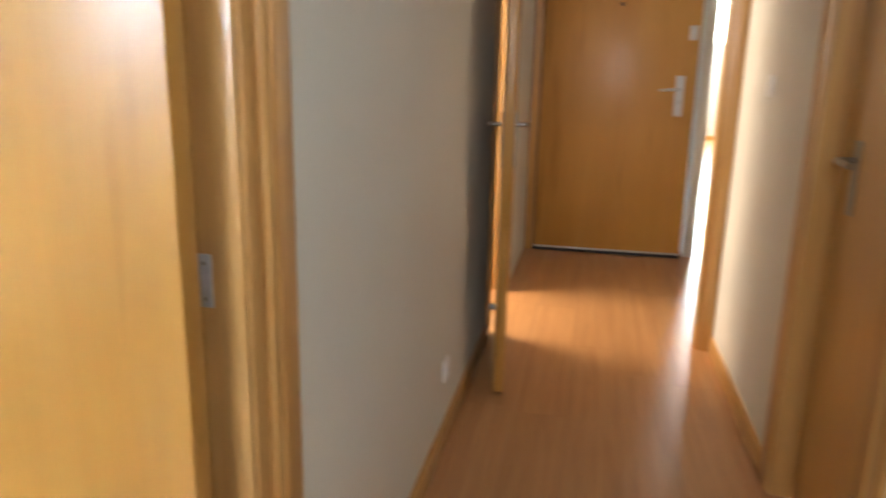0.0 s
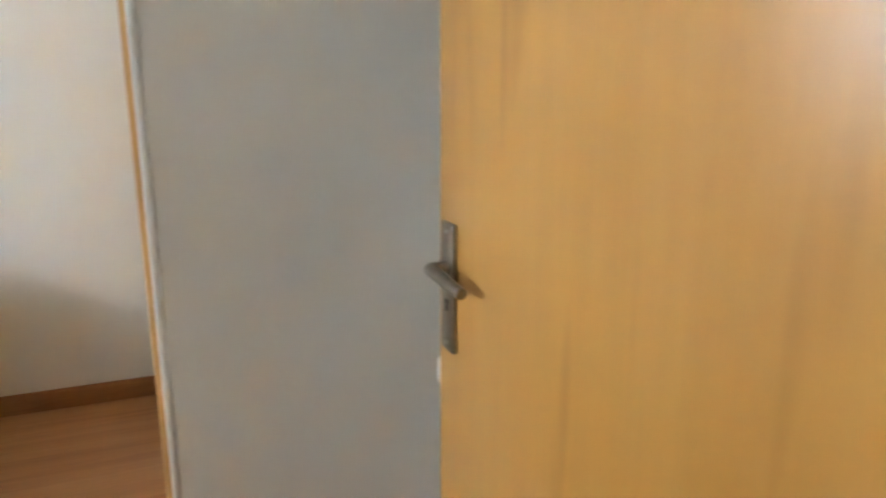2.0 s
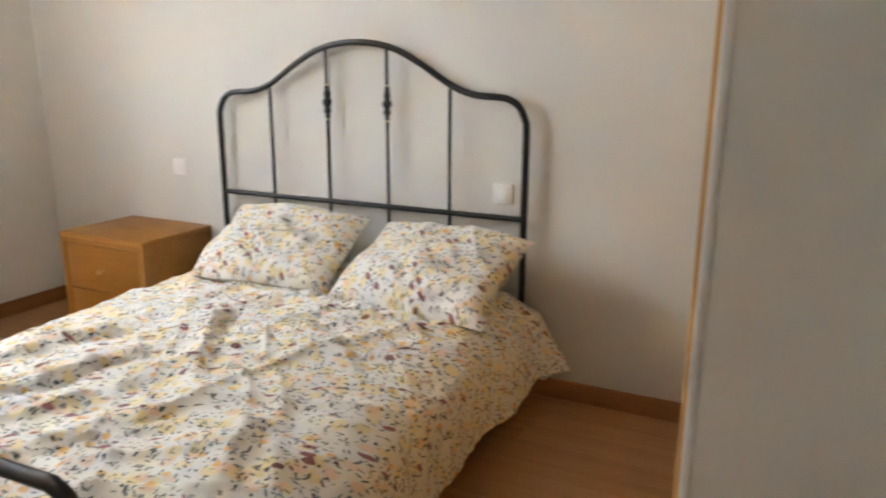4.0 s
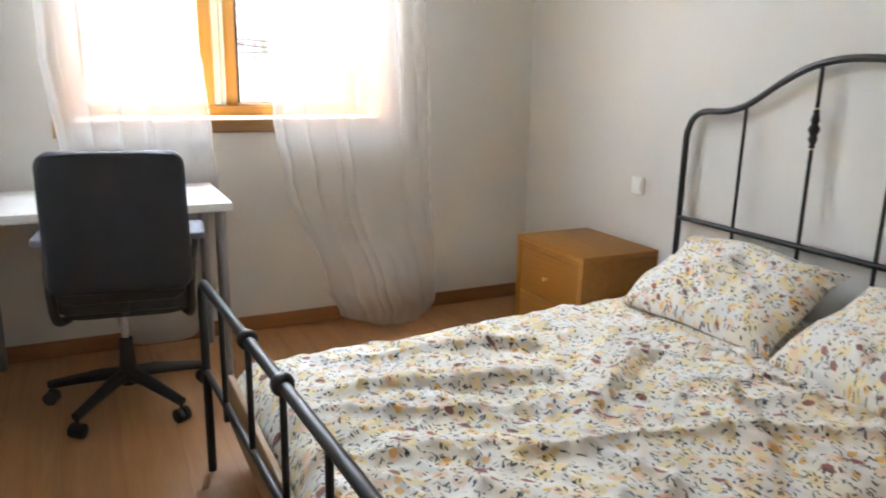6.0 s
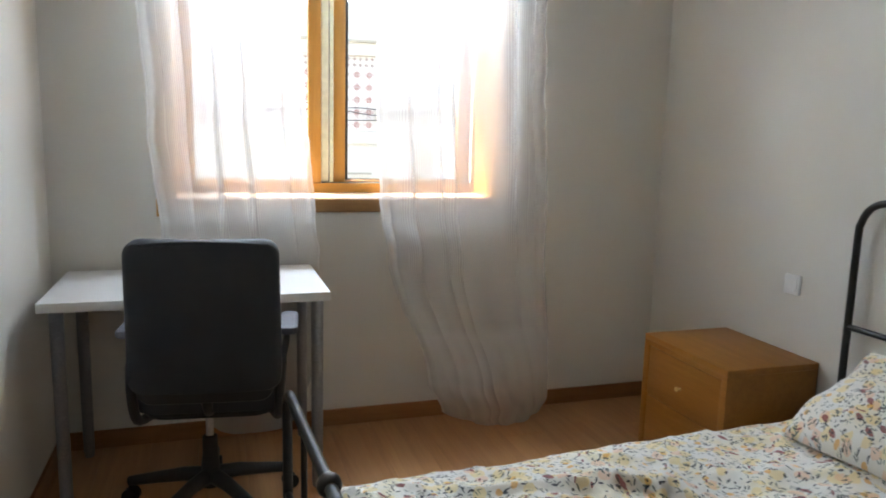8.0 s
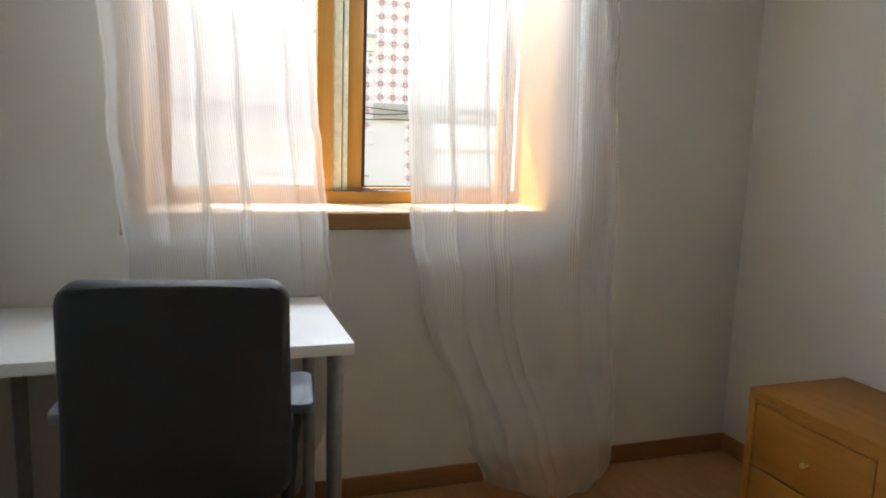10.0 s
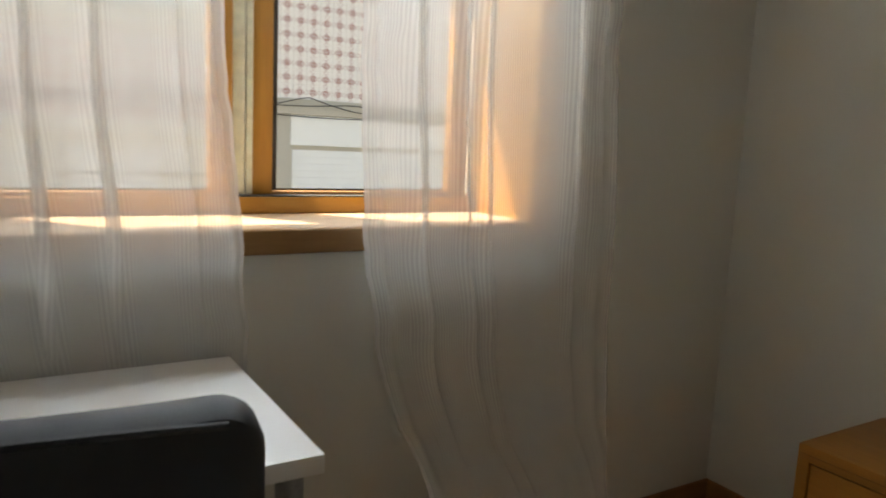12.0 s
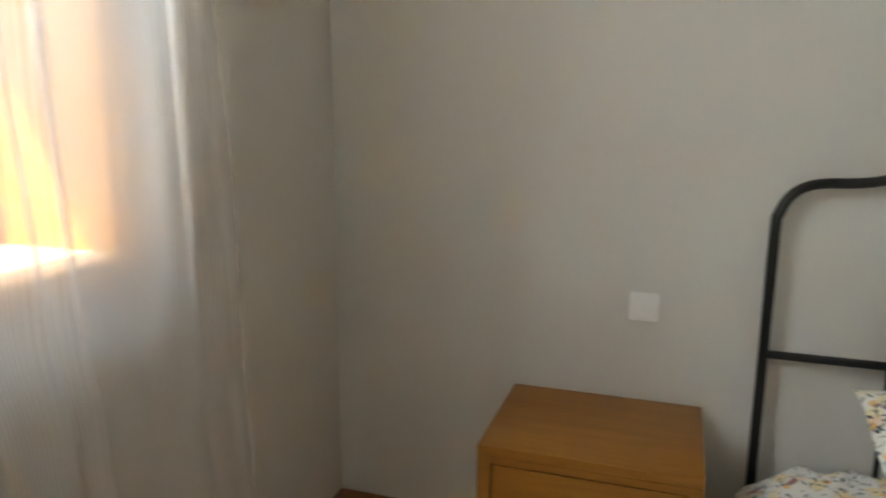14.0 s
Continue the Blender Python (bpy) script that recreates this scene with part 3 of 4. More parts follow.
frame_4 = empty("door_frame_4", "beech frame of the side-room doorway", "door frame", (HL, 3.5, 0), kind="structure")
fixed("jamb", box(-0.447, HL + 0.004, 3.12, 3.141, 0, 2.06), M_TRIM, frame_4)
fixed("jamb", box(-0.447, HL + 0.004, 3.839, 3.86, 0, 2.06), M_TRIM, frame_4)
fixed("casing", box(HL, HL + 0.014, 3.045, 3.125, 0, 2.13, 0.003), M_TRIM, frame_4)
fixed("casing", box(HL, HL + 0.014, 3.855, 3.935, 0, 2.13, 0.003), M_TRIM, frame_4)
fixed("head_casing", box(HL, HL + 0.014, 3.125, 3.855, 2.055, 2.13, 0.003), M_TRIM, frame_4)
bm = moved(box(-0.02, 0.02, -0.66, 0, 0.008, 2.035, 0.002, 2), Matrix.Identity(4))
door_3 = tagged(part("door_3", bm, M_DOOR, smooth=True), "beech door swung wide open against the hall wall", "door", kind="structure")
door_3.matrix_world = pose(-0.315, 3.125, 0, 0, 0, 7.5)
for s in (-1, 1):
    p = part("handle_plate", box(min(s * 0.02, s * 0.027), max(s * 0.02, s * 0.027), -0.63, -0.59, 0.88, 1.08, 0.002), M_CHROME, door_3, "brushed nickel handle plate")
    part("lever", tube([(s * 0.022, -0.61, 1.035), (s * 0.062, -0.61, 1.035), (s * 0.068, -0.60, 1.035), (s * 0.066, -0.50, 1.03)], 0.0085, 10), M_CHROME, door_3, "brushed nickel lever", True)
part("door_stop", tube([(-0.02, -0.55, 0.32), (-0.045, -0.55, 0.32)], 0.012, 10), M_STEEL, door_3, "small steel door stop")

frame_5 = empty("door_frame_5", "dark-edged beech frame of the front door", "door frame", (0.2, 4.94, 0), kind="structure")
fixed("jamb", box(-0.36, -0.305, 4.9, 5.09, 0, 2.10), M_TRIM, frame_5)
fixed("seal", box(-0.305, -0.297, 4.912, 4.93, 0, 2.06), M_GASKET, frame_5)
fixed("head_jamb", box(-0.305, 0.705, 4.9, 5.09, 2.05, 2.10), M_TRIM, frame_5)
fixed("threshold", box(-0.30, 0.70, 4.895, 4.94, 0.0, 0.018), M_GASKET, frame_5)
bm = moved(box(-0.295, 0.70, 4.90, 4.95, 0.025, 2.05, 0.003, 2), Matrix.Translation((0.295, -4.9, 0)))
door_4 = tagged(part("door_4", bm, M_DOOR, smooth=True), "glossy beech front door with lock and peephole", "door", kind="structure")
door_4.location = (-0.295, 4.9, 0)
lever_handle(door_4, 0.60, 4.9, 1.13, -1, -0.13, 0.26, 0.055, material=M_STEEL)
fixed("lock", box(0.63, 0.68, 4.875, 4.9, 1.44, 1.53, 0.004, 2), M_STEEL, door_4, "steel security lock", True)
fixed("peephole", tube([(0.2, 4.9, 1.66), (0.2, 4.892, 1.66)], 0.013, 12), M_GASKET, door_4, "dark peephole")
fixed("draught_strip", box(-0.29, 0.695, 4.893, 4.9, 0.022, 0.034), M_STEEL, door_4, "metal draught strip")


def socket_plate(name, m, label, w=0.082, rocker=True, group=""):
    """A switch or socket on a wall: its face looks along local +x."""
    base = rounded_slab(w, w, 0.009, 0.007, 0.0025)
    base = moved(base, Matrix.Rotation(radians(90), 4, "Y") @ Matrix.Rotation(radians(90), 4, "Z"))
    ob = tagged(part(name, base, M_PLASTIC, smooth=True), label, "wall switch" if rocker else "wall socket", group)
    ob.matrix_world = m
    inner = rounded_slab(w * 0.66, w * 0.66, 0.005, 0.004, 0.0015)
    inner = moved(inner, Matrix.Translation((0.0085, 0, 0)) @ Matrix.Rotation(radians(90 if not rocker else 88), 4, "Y") @ Matrix.Rotation(radians(90), 4, "Z"))
    part("rocker" if rocker else "socket_face", inner, M_PLASTIC, ob, smooth=True)
    if not rocker:
        for dy in (-0.0095, 0.0095):
            part("socket_hole", tube([(0.0132, dy, 0), (0.0142, dy, 0)], 0.003, 8), M_GASKET, ob)
    return ob


socket_plate("light_switch", pose(XH, -2.386, 0.818), "square white light switch on the wall above the nightstand", group="bedside switches")
socket_plate("light_switch", pose(XH, -0.678, 0.816), "square white light switch on the wall behind the headboard", group="bedside switches")
socket_plate("wall_socket", pose(HL, 2.08, 0.255), "white socket low on the hall wall", 0.075, False)
socket_plate("light_switch", pose(HR, 2.62, 1.19, 0, 0, 180), "white light switch on the pale hall wall", 0.075)

# ---- window ----
window_1 = empty("window_1", "honey-coloured wooden window with two sashes", "window", ((WX0 + WX1) / 2, YW - 0.3, WZ0), kind="structure")
fixed("sill", box(WX0 - 0.06, WX1 + 0.06, YW - 0.0, YW + 0.036, WZ0 - 0.062, WZ0, 0.008, 3), M_SILL, window_1, "beech window board", True)
fixed("sill_board", box(WX0, WX1, YW - 0.36, YW, WZ0 - 0.03, WZ0 - 0.001), M_SUNLIT_SILL, window_1, "sill board in a paler wood colour for the sun on it")
for a, b in ((WX0 - 0.06, WX0 + 0.004), (WX1 - 0.004, WX1 + 0.06)):
    fixed("casing", box(a, b, YW, YW + 0.02, WZ0 - 0.0, WZ1 + 0.06, 0.005, 2), M_STILE, window_1, smooth=True)
fixed("casing_foot", box(WX1 - 0.004, WX1 + 0.066, YW, YW + 0.03, WZ0 - 0.075, WZ0 + 0.01, 0.004, 2), M_STILE, window_1, smooth=True)
fixed("head_casing", box(WX0 + 0.004, WX1 - 0.004, YW, YW + 0.02, WZ1, WZ1 + 0.06, 0.005, 2), M_SILL, window_1, smooth=True)
fixed("reveal_lining", box(WX0, WX0 + 0.015, YW - 0.33, YW, WZ0, WZ1), M_STILE, window_1, "beech lining of the reveal")
fixed("reveal_lining", box(WX1 - 0.015, WX1, YW - 0.33, YW, WZ0, WZ1), M_STILE, window_1, "beech lining of the reveal")
fixed("reveal_lining", box(WX0 + 0.015, WX1 - 0.015, YW - 0.33, YW, WZ1 - 0.015, WZ1), M_SILL, window_1, "beech lining of the reveal")
YS = YW - 0.335
fixed("frame_rail", box(WX0 + 0.015, WX1 - 0.015, YS - 0.03, YS + 0.02, WZ0 - 0.001, WZ0 + 0.022, 0.003, 2), M_SILL, window_1, smooth=True)
fixed("frame_rail", box(WX0 + 0.015, WX1 - 0.015, YS - 0.03, YS + 0.02, WZ1 - 0.05, WZ1 - 0.015, 0.003, 2), M_SILL, window_1, smooth=True)


def sash(x0, x1, y, stile_l, stile_r):
    """A sash between x0 and x1 (x0 the lower) with its pane."""
    z0, z1 = WZ0 + 0.022, WZ1 - 0.05
    fixed("sash_stile", box(x0, x0 + stile_l, y - 0.018, y + 0.018, z0, z1, 0.003, 2), M_STILE, window_1, smooth=True)
    fixed("sash_stile", box(x1 - stile_r, x1, y - 0.018, y + 0.018, z0, z1, 0.003, 2), M_STILE, window_1, smooth=True)
    fixed("sash_rail", box(x0 + stile_l, x1 - stile_r, y - 0.018, y + 0.018, z0, z0 + 0.036, 0.003, 2), M_SILL, window_1, smooth=True)
    fixed("sash_rail", box(x0 + stile_l, x1 - stile_r, y - 0.018, y + 0.018, z1 - 0.036, z1, 0.003, 2), M_SILL, window_1, smooth=True)
    fixed("glazing_bead", box(x0 + stile_l, x1 - stile_r, y - 0.021, y - 0.0185, z0 + 0.034, z0 + 0.042), M_GASKET, window_1)
    pane = fixed("pane", box(x0 + stile_l - 0.004, x1 - stile_r + 0.004, y - 0.003, y + 0.003, z0 + 0.032, z1 - 0.032), M_GLASS, window_1, "clear glass")
    pane.visible_shadow = False


sash(-1.335, WX1 - 0.015, YS + 0.0, 0.062, 0.07)
sash(WX0 + 0.015, -1.402, YS - 0.042, 0.07, 0.058)
fixed("weather_strip", box(-1.3995, -1.380, YS - 0.058, YS - 0.012, WZ0 + 0.05, WZ1 - 0.05, 0.002), M_ALU, window_1, "pale aluminium strip")
fixed("weather_strip", box(-1.374, -1.3375, YS - 0.050, YS - 0.002, WZ0 + 0.05, WZ1 - 0.05, 0.003), M_ALU, window_1, "pale aluminium strip")
fixed("gasket", box(-1.3795, -1.3745, YS - 0.05, YS - 0.02, WZ0 + 0.05, WZ1 - 0.05), M_GASKET, window_1)
fixed("gasket", box(-1.474, -1.4605, YS - 0.052, YS - 0.030, WZ0 + 0.06, WZ1 - 0.09), M_GASKET, window_1, "dark rubber glazing seal")
fixed("front_rail", box(WX0 + 0.016, WX1 - 0.016, YS + 0.0205, YS + 0.034, WZ0 - 0.001, WZ0 + 0.046, 0.004, 2), M_RAIL, window_1, "golden bottom rail of the window", True)
fixed("track", box(WX0 + 0.017, -1.337, YS - 0.018, YS + 0.030, WZ0 + 0.0462, WZ0 + 0.0492), M_GASKET, window_1)

# ---- bed ----
bed = empty("bed", "double bed with a black metal frame and arched headboard", "bed", (-2.03, -1.32, 0))
CY, HXB = -1.3235, -3.025
half = [(0.7475, 0.0), (0.7475, 0.727), (0.7475, 1.06), (0.742, 1.105), (0.722, 1.148), (0.69, 1.175), (0.645, 1.187), (0.58, 1.190), (0.52, 1.198), (0.45, 1.222), (0.38, 1.262), (0.30, 1.312), (0.20, 1.362), (0.10, 1.388), (0.0, 1.395)]


def smooth_line(pts, n=4):
    """Catmull-Rom through the points."""
    out = []
    p = [pts[0]] + list(pts) + [pts[-1]]
    for i in range(1, len(p) - 2):
        a, b, c, d = (Vector(q) for q in p[i - 1:i + 3])
        for k in range(n):
            t = k / n
            out.append(0.5 * ((2 * b) + (c - a) * t + (2 * a - 5 * b + 4 * c - d) * t * t + (3 * b - a - 3 * c + d) * t ** 3))
    return out + [Vector(pts[-1])]


bow = [(HXB, CY - y, z) for y, z in half] + [(HXB, CY + y, z) for y, z in half[-2::-1]]
fixed("headboard_frame", tube(smooth_line(bow), 0.0135, 12), M_BLACK, bed, "arched black tube of the headboard", True)
fixed("headboard_rail", tube([(HXB, CY - 0.745, 0.727), (HXB, CY + 0.745, 0.727)], 0.0115, 12), M_BLACK, bed, smooth=True)
bars = (-0.45, -0.147, 0.147, 0.43)
tops = (1.222, 1.378, 1.378, 1.232)
for k, (dy, zt) in enumerate(zip(bars, tops)):
    y = CY + dy
    fixed("headboard_bar", tube([(HXB, y, 0.40), (HXB, y, zt)], 0.0072, 10), M_BLACK, bed, smooth=True)
    if k in (1, 2):
        prof = [(0.008, 1.085), (0.011, 1.092), (0.009, 1.100), (0.015, 1.112), (0.017, 1.120), (0.012, 1.130), (0.018, 1.143), (0.021, 1.152), (0.017, 1.163), (0.012, 1.170), (0.016, 1.183), (0.013, 1.197), (0.010, 1.206), (0.0115, 1.214), (0.008, 1.222)]
        sp = fixed("spindle", lathe((HXB, y), prof, 14), M_BLACK, bed, "turned black knot", True)
        for zz in (1.083, 1.224):
            fixed("spindle_ring", lathe((HXB, y), [(0.0078, zz - 0.003), (0.0088, zz), (0.0078, zz + 0.003)], 12), M_BRASS, bed, "thin pale metal ring", True)


def fx(y):
    """The footboard stands very slightly askew."""
    return -1.04 - 0.048 * (y - CY)


FZ, FL = 0.668, 0.36
cornered = [(-0.725, 0.0), (-0.725, 0.3), (-0.725, 0.56), (-0.724, 0.61), (-0.712, 0.645), (-0.685, 0.664), (-0.64, FZ), (-0.3, FZ), (0.0, FZ), (0.3, FZ), (0.64, FZ), (0.685, 0.664), (0.712, 0.645), (0.724, 0.61), (0.725, 0.56), (0.725, 0.3), (0.725, 0.0)]
fixed("footboard_frame", tube(smooth_line([(fx(CY + d), CY + d, z) for d, z in cornered]), 0.0145, 12), M_BLACK, bed, "black tube of the footboard", True)
fixed("footboard_rail", tube([(fx(CY + d), CY + d, FL) for d in (-0.72, 0.72)], 0.011, 12), M_BLACK, bed, smooth=True)
for k, dy in enumerate(bars):
    y = CY + dy
    fixed("footboard_bar", tube([(fx(y), y, FL), (fx(y), y, FZ)], 0.0085, 10), M_BLACK, bed, smooth=True)
    if k in (1, 2):
        prof = [(-0.021, 0.0165), (-0.017, 0.022), (-0.007, 0.0265), (0.007, 0.0265), (0.017, 0.022), (0.021, 0.0165)]
        fixed("footboard_collar", tube([(fx(y), y + a, FZ) for a, r in prof], [r for a, r in prof], 14), M_BLACK, bed, "round black collar", True)
fixed("foot_panel", box(-1.085, -1.066, CY - 0.70, CY + 0.70, 0.17, 0.345, 0.003), M_BOARD, bed, "brown board under the foot rail")
for s in (-1, 1):
    fixed("side_rail", box(HXB, -1.05, CY + s * 0.72 - 0.012, CY + s * 0.72 + 0.012, 0.17, 0.25, 0.004, 2), M_BLACK, bed, smooth=True)
for k in range(12):
    x = -2.92 + k * 0.158
    fixed("slat", box(x - 0.035, x + 0.035, CY - 0.708, CY + 0.708, 0.205, 0.218), M_BOARD, bed)
mattress = rounded_slab(1.89, 1.40, 0.115, 0.08, 0.03)
tagged(part("mattress", moved(mattress, Matrix.Translation((-2.03, CY, 0.219))), plain("mattress_ticking", (0.75, 0.74, 0.70), 0.85), smooth=True), "white mattress under the duvet", "mattress")


def ridge(x, y, ang, freq, seed):
    c, s = math.cos(radians(ang)), math.sin(radians(ang))
    p = (x * c + y * s) * freq
    q = (-x * s + y * c) * freq * 0.22
    return 1 - abs(noise.noise((p, q, seed))) * 2.4


FOLDS = [((-2.40, -0.62), (-2.52, -1.95), 0.020), ((-1.15, -1.62), (-1.95, -1.38), 0.022), ((-1.35, -1.92), (-2.15, -1.62), 0.020), ((-1.75, -1.08), (-2.32, -1.42), 0.018), ((-1.22, -1.22), (-1.72, -1.02), 0.018), ((-2.05, -0.72), (-2.3, -1.1), 0.014), ((-1.5, -0.7), (-1.85, -0.85), 0.014)]


def folds(x, y):
    """Long rumpled creases, each steeper on one flank."""
    x, y = x + 0.05 * noise.noise((x * 3, y * 3, 2.0)), y + 0.05 * noise.noise((x * 3, y * 3, 6.0))
    out = 0.0
    for (ax, ay), (bx, by), h in FOLDS:
        ln = math.hypot(bx - ax, by - ay)
        ex, ey = (bx - ax) / ln, (by - ay) / ln
        t = (x - ax) * ex + (y - ay) * ey
        d = -(x - ax) * ey + (y - ay) * ex
        ends = max(0.0, min(1.0, (t + 0.05) / 0.2)) * max(0.0, min(1.0, (ln + 0.05 - t) / 0.2))
        w = 0.022 if d < 0 else 0.06
        out += h * ends * (math.exp(-(d / w) ** 2) - 0.45 * math.exp(-((d + 0.05) / 0.025) ** 2))
    return out


def duvet_at(u, v):
    """u across, from the near hem to the far one; v from head to foot."""
    x = -2.985 + v * 1.91
    near_drop = 0.29 + 0.02 * math.sin(x * 9) + (0.03 if v < 0.06 else 0)
    top, far_drop = 1.50, 0.24
    total = near_drop + top + far_drop
    s = u * total
    y0, y1, r = -0.535, -2.07, 0.12
    w = min(1, max(0, (s - near_drop) / top))
    h = 0.425 - 0.045 * v + 0.03 * (1 - w)
    e = min(w, 1 - w) * top
    z = h + 0.04 * math.sin(math.pi * w) ** 0.7 - 0.03 * max(0, 1 - e / r) ** 2
    y = y0 + (y1 - y0) * w
    side = 0.0
    if s < near_drop:
        k = near_drop - s
        side = min(1.0, k / 0.05)
        y = y0 + 0.05 * (1 - math.exp(-k / 0.035)) + 0.10 * k + 0.010 * math.sin(x * 14 + 1.0) * side
        flare = max(0, 1 - v / 0.16) ** 1.5
        y += flare * 0.10 * (k / near_drop) ** 1.3
        z -= (k * 0.96 - 0.022 * (1 - math.exp(-k / 0.03))) * (1 - 0.12 * flare)
    elif s > near_drop + top:
        k = s - near_drop - top
        side = min(1.0, k / 0.05)
        y = y1 - 0.035 * (1 - math.exp(-k / 0.035)) - 0.05 * k
        z -= k * 0.96 - 0.022 * (1 - math.exp(-k / 0.03))
    wr = 0.6 * max(0, ridge(x, y, 62, 5.2, 1.3)) ** 3 + 0.5 * max(0, ridge(x, y, 30, 7.5, 4.1)) ** 3 + 0.35 * max(0, ridge(x, y, -50, 9, 8.8)) ** 4
    puff = noise.noise((x * 2.1, y * 2.4, 3.0)) * 0.022 + noise.noise((x * 6, y * 6, 9.0)) * 0.007
    z += (0.029 * wr + puff + folds(x, y)) * (1 - 0.85 * side) * min(1, 0.35 + e / 0.25) - 0.012
    y += 0.02 * (wr - 0.2) * side * (1 if s < near_drop else -1)
    if v > 0.955:
        k = (v - 0.955) / 0.045
        z -= 0.12 * k * k * min(1, max(0, z - 0.15) / 0.3)
        x -= 0.012 * k
    if v < 0.04:
        z -= 0.02 * (1 - v / 0.04)
    return (x, y, max(z, 0.06))


bm = sheet(190, 170, duvet_at, lambda u, v: (u * 2.03, v * 1.91))
duvet = tagged(part("duvet", bm, M_FLORAL, smooth=True), "crumpled floral duvet in cream, yellow and maroon on the bed", "duvet")
so = duvet.modifiers.new("thickness", "SOLIDIFY")
so.thickness, so.offset = 0.022, -1


def pillow(m, w, d, h, seed, label):
    def face(sign):
        def at(u, v):
            a, b = 2 * u - 1, 2 * v - 1
            t = (max(0, 1 - abs(a) ** 3.2) * max(0, 1 - abs(b) ** 3.2)) ** 0.5
            pinch = 1 - 0.05 * (1 - abs(a) ** 2) * 1.0
            pinch2 = 1 - 0.06 * (1 - abs(b) ** 2)
            wr = 0.018 * max(0, ridge(a * 0.35, b * 0.25, 45 if a * b > 0 else -45, 9, seed)) ** 2 * t + 0.010 * noise.noise((a * 2, b * 2, seed))
            return (b * d / 2 * pinch, a * w / 2 * pinch2, sign * (h / 2 * t) + wr * (1 if sign > 0 else 0.3) + 0.03 * noise.noise((a * 1.3, b * 1.3, seed + 5)) - 0.012 * a * a * b * b + sign * t * 0.022 * noise.noise((a * 2.3, b * 2.3, seed + 11)))
        return at
    bm = sheet(44, 34, face(1), lambda u, v: (u * w + seed, v * d + seed))
    low = sheet(44, 34, face(-1), lambda u, v: (u * w + seed, v * d + seed))
    tmp = bpy.data.meshes.new("tmp")
    low.to_mesh(tmp)
    low.free()
    bm.from_mesh(tmp)
    bpy.data.meshes.remove(tmp)
    bmesh.ops.remove_doubles(bm, verts=bm.verts, dist=0.0008)
    ob = tagged(part("pillow", bm, M_FLORAL, smooth=True), label, "pillow", "pillows on the bed")
    ob.matrix_world = m
    return ob


pillow(pose(-2.745, -1.53, 0.588, 0, 30, 4), 0.66, 0.45, 0.15, 1.7, "floral pillow leaning on the headboard rail")
pillow(pose(-2.725, -0.83, 0.576, 0, 28, -5), 0.66, 0.46, 0.16, 6.2, "floral pillow leaning on the headboard by the wardrobe")

# ---- nightstand ----
NX0, NX1, NY0, NY1, NZ = -3.062, -2.632, -2.752, -2.212, 0.540
stand = empty("nightstand", "oak-veneer nightstand with two drawers between bed and window", "nightstand", ((NX0 + NX1) / 2, (NY0 + NY1) / 2, 0))
fixed("top_panel", box(NX0, NX1, NY0, NY1, NZ - 0.026, NZ, 0.002, 2), M_STAND, stand, smooth=True)
for a, b in ((NY0, NY0 + 0.034), (NY1 - 0.034, NY1)):
    fixed("side_panel", box(NX0, NX1, a, b, 0.0, NZ - 0.0262, 0.002, 2), M_STAND, stand, smooth=True)
fixed("back_panel", box(NX0, NX0 + 0.01, NY0 + 0.034, NY1 - 0.034, 0.03, NZ - 0.0262), M_STAND, stand)
fixed("front_rail", box(NX1 - 0.03, NX1, NY0 + 0.0342, NY1 - 0.0342, NZ - 0.046, NZ - 0.0264, 0.001), M_STAND, stand)
# near-black board added behind the drawers, standing in for shade in their gaps
fixed("inner_shadow_board", box(NX1 - 0.05, NX1 - 0.03, NY0 + 0.0342, NY1 - 0.0342, 0.04, NZ - 0.047), M_GASKET, stand)
for z0, z1 in ((0.275, NZ - 0.049), (0.045, 0.271)):
    d = fixed("drawer_front", box(NX1 - 0.02, NX1 - 0.002, NY0 + 0.0385, NY1 - 0.0385, z0 + 0.001, z1 - 0.001, 0.0015, 2), M_STAND, stand, smooth=True)
    zc, yc = (z0 + z1) / 2 - 0.008, (NY0 + NY1) / 2
    fixed("knob", tube([(NX1 - 0.003, yc, zc), (NX1 + 0.010, yc, zc), (NX1 + 0.014, yc, zc), (NX1 + 0.020, yc, zc), (NX1 + 0.022, yc, zc)], [0.005, 0.0055, 0.0095, 0.010, 0.006], 12), M_BRASS, stand, "small brass knob", True)
fixed("plinth", box(NX1 - 0.05, NX1 - 0.03, NY0 + 0.0342, NY1 - 0.0342, 0.0, 0.04), M_STAND, stand)

# ---- desk ----
DX0, DX1, DY0, DY1, DZ = -1.234, -0.248, -3.312, -2.725, 0.790
desk = empty("desk", "plain white desk with round grey legs under the window", "desk", ((DX0 + DX1) / 2, (DY0 + DY1) / 2, 0))
fixed("tabletop", box(DX0, DX1, DY0, DY1, DZ - 0.034, DZ, 0.0025, 2), M_DESK, desk, "white laminate tabletop", True)
for x in (DX0 + 0.045, DX1 - 0.052):
    for y in (DY0 + 0.045, DY1 - 0.045):
        prof = [(0.017, 0.0), (0.019, 0.004), (0.019, 0.018), (0.0215, 0.02), (0.0225, 0.4), (0.024, DZ - 0.04), (0.032, DZ - 0.039), (0.032, DZ - 0.0345)]
        leg = fixed("leg", lathe((x, y), prof, 18), M_LEG, desk, "grey metal leg", True)

# ---- office chair ----
chair = empty("office_chair", "black upholstered swivel chair pulled up to the desk", "office chair")


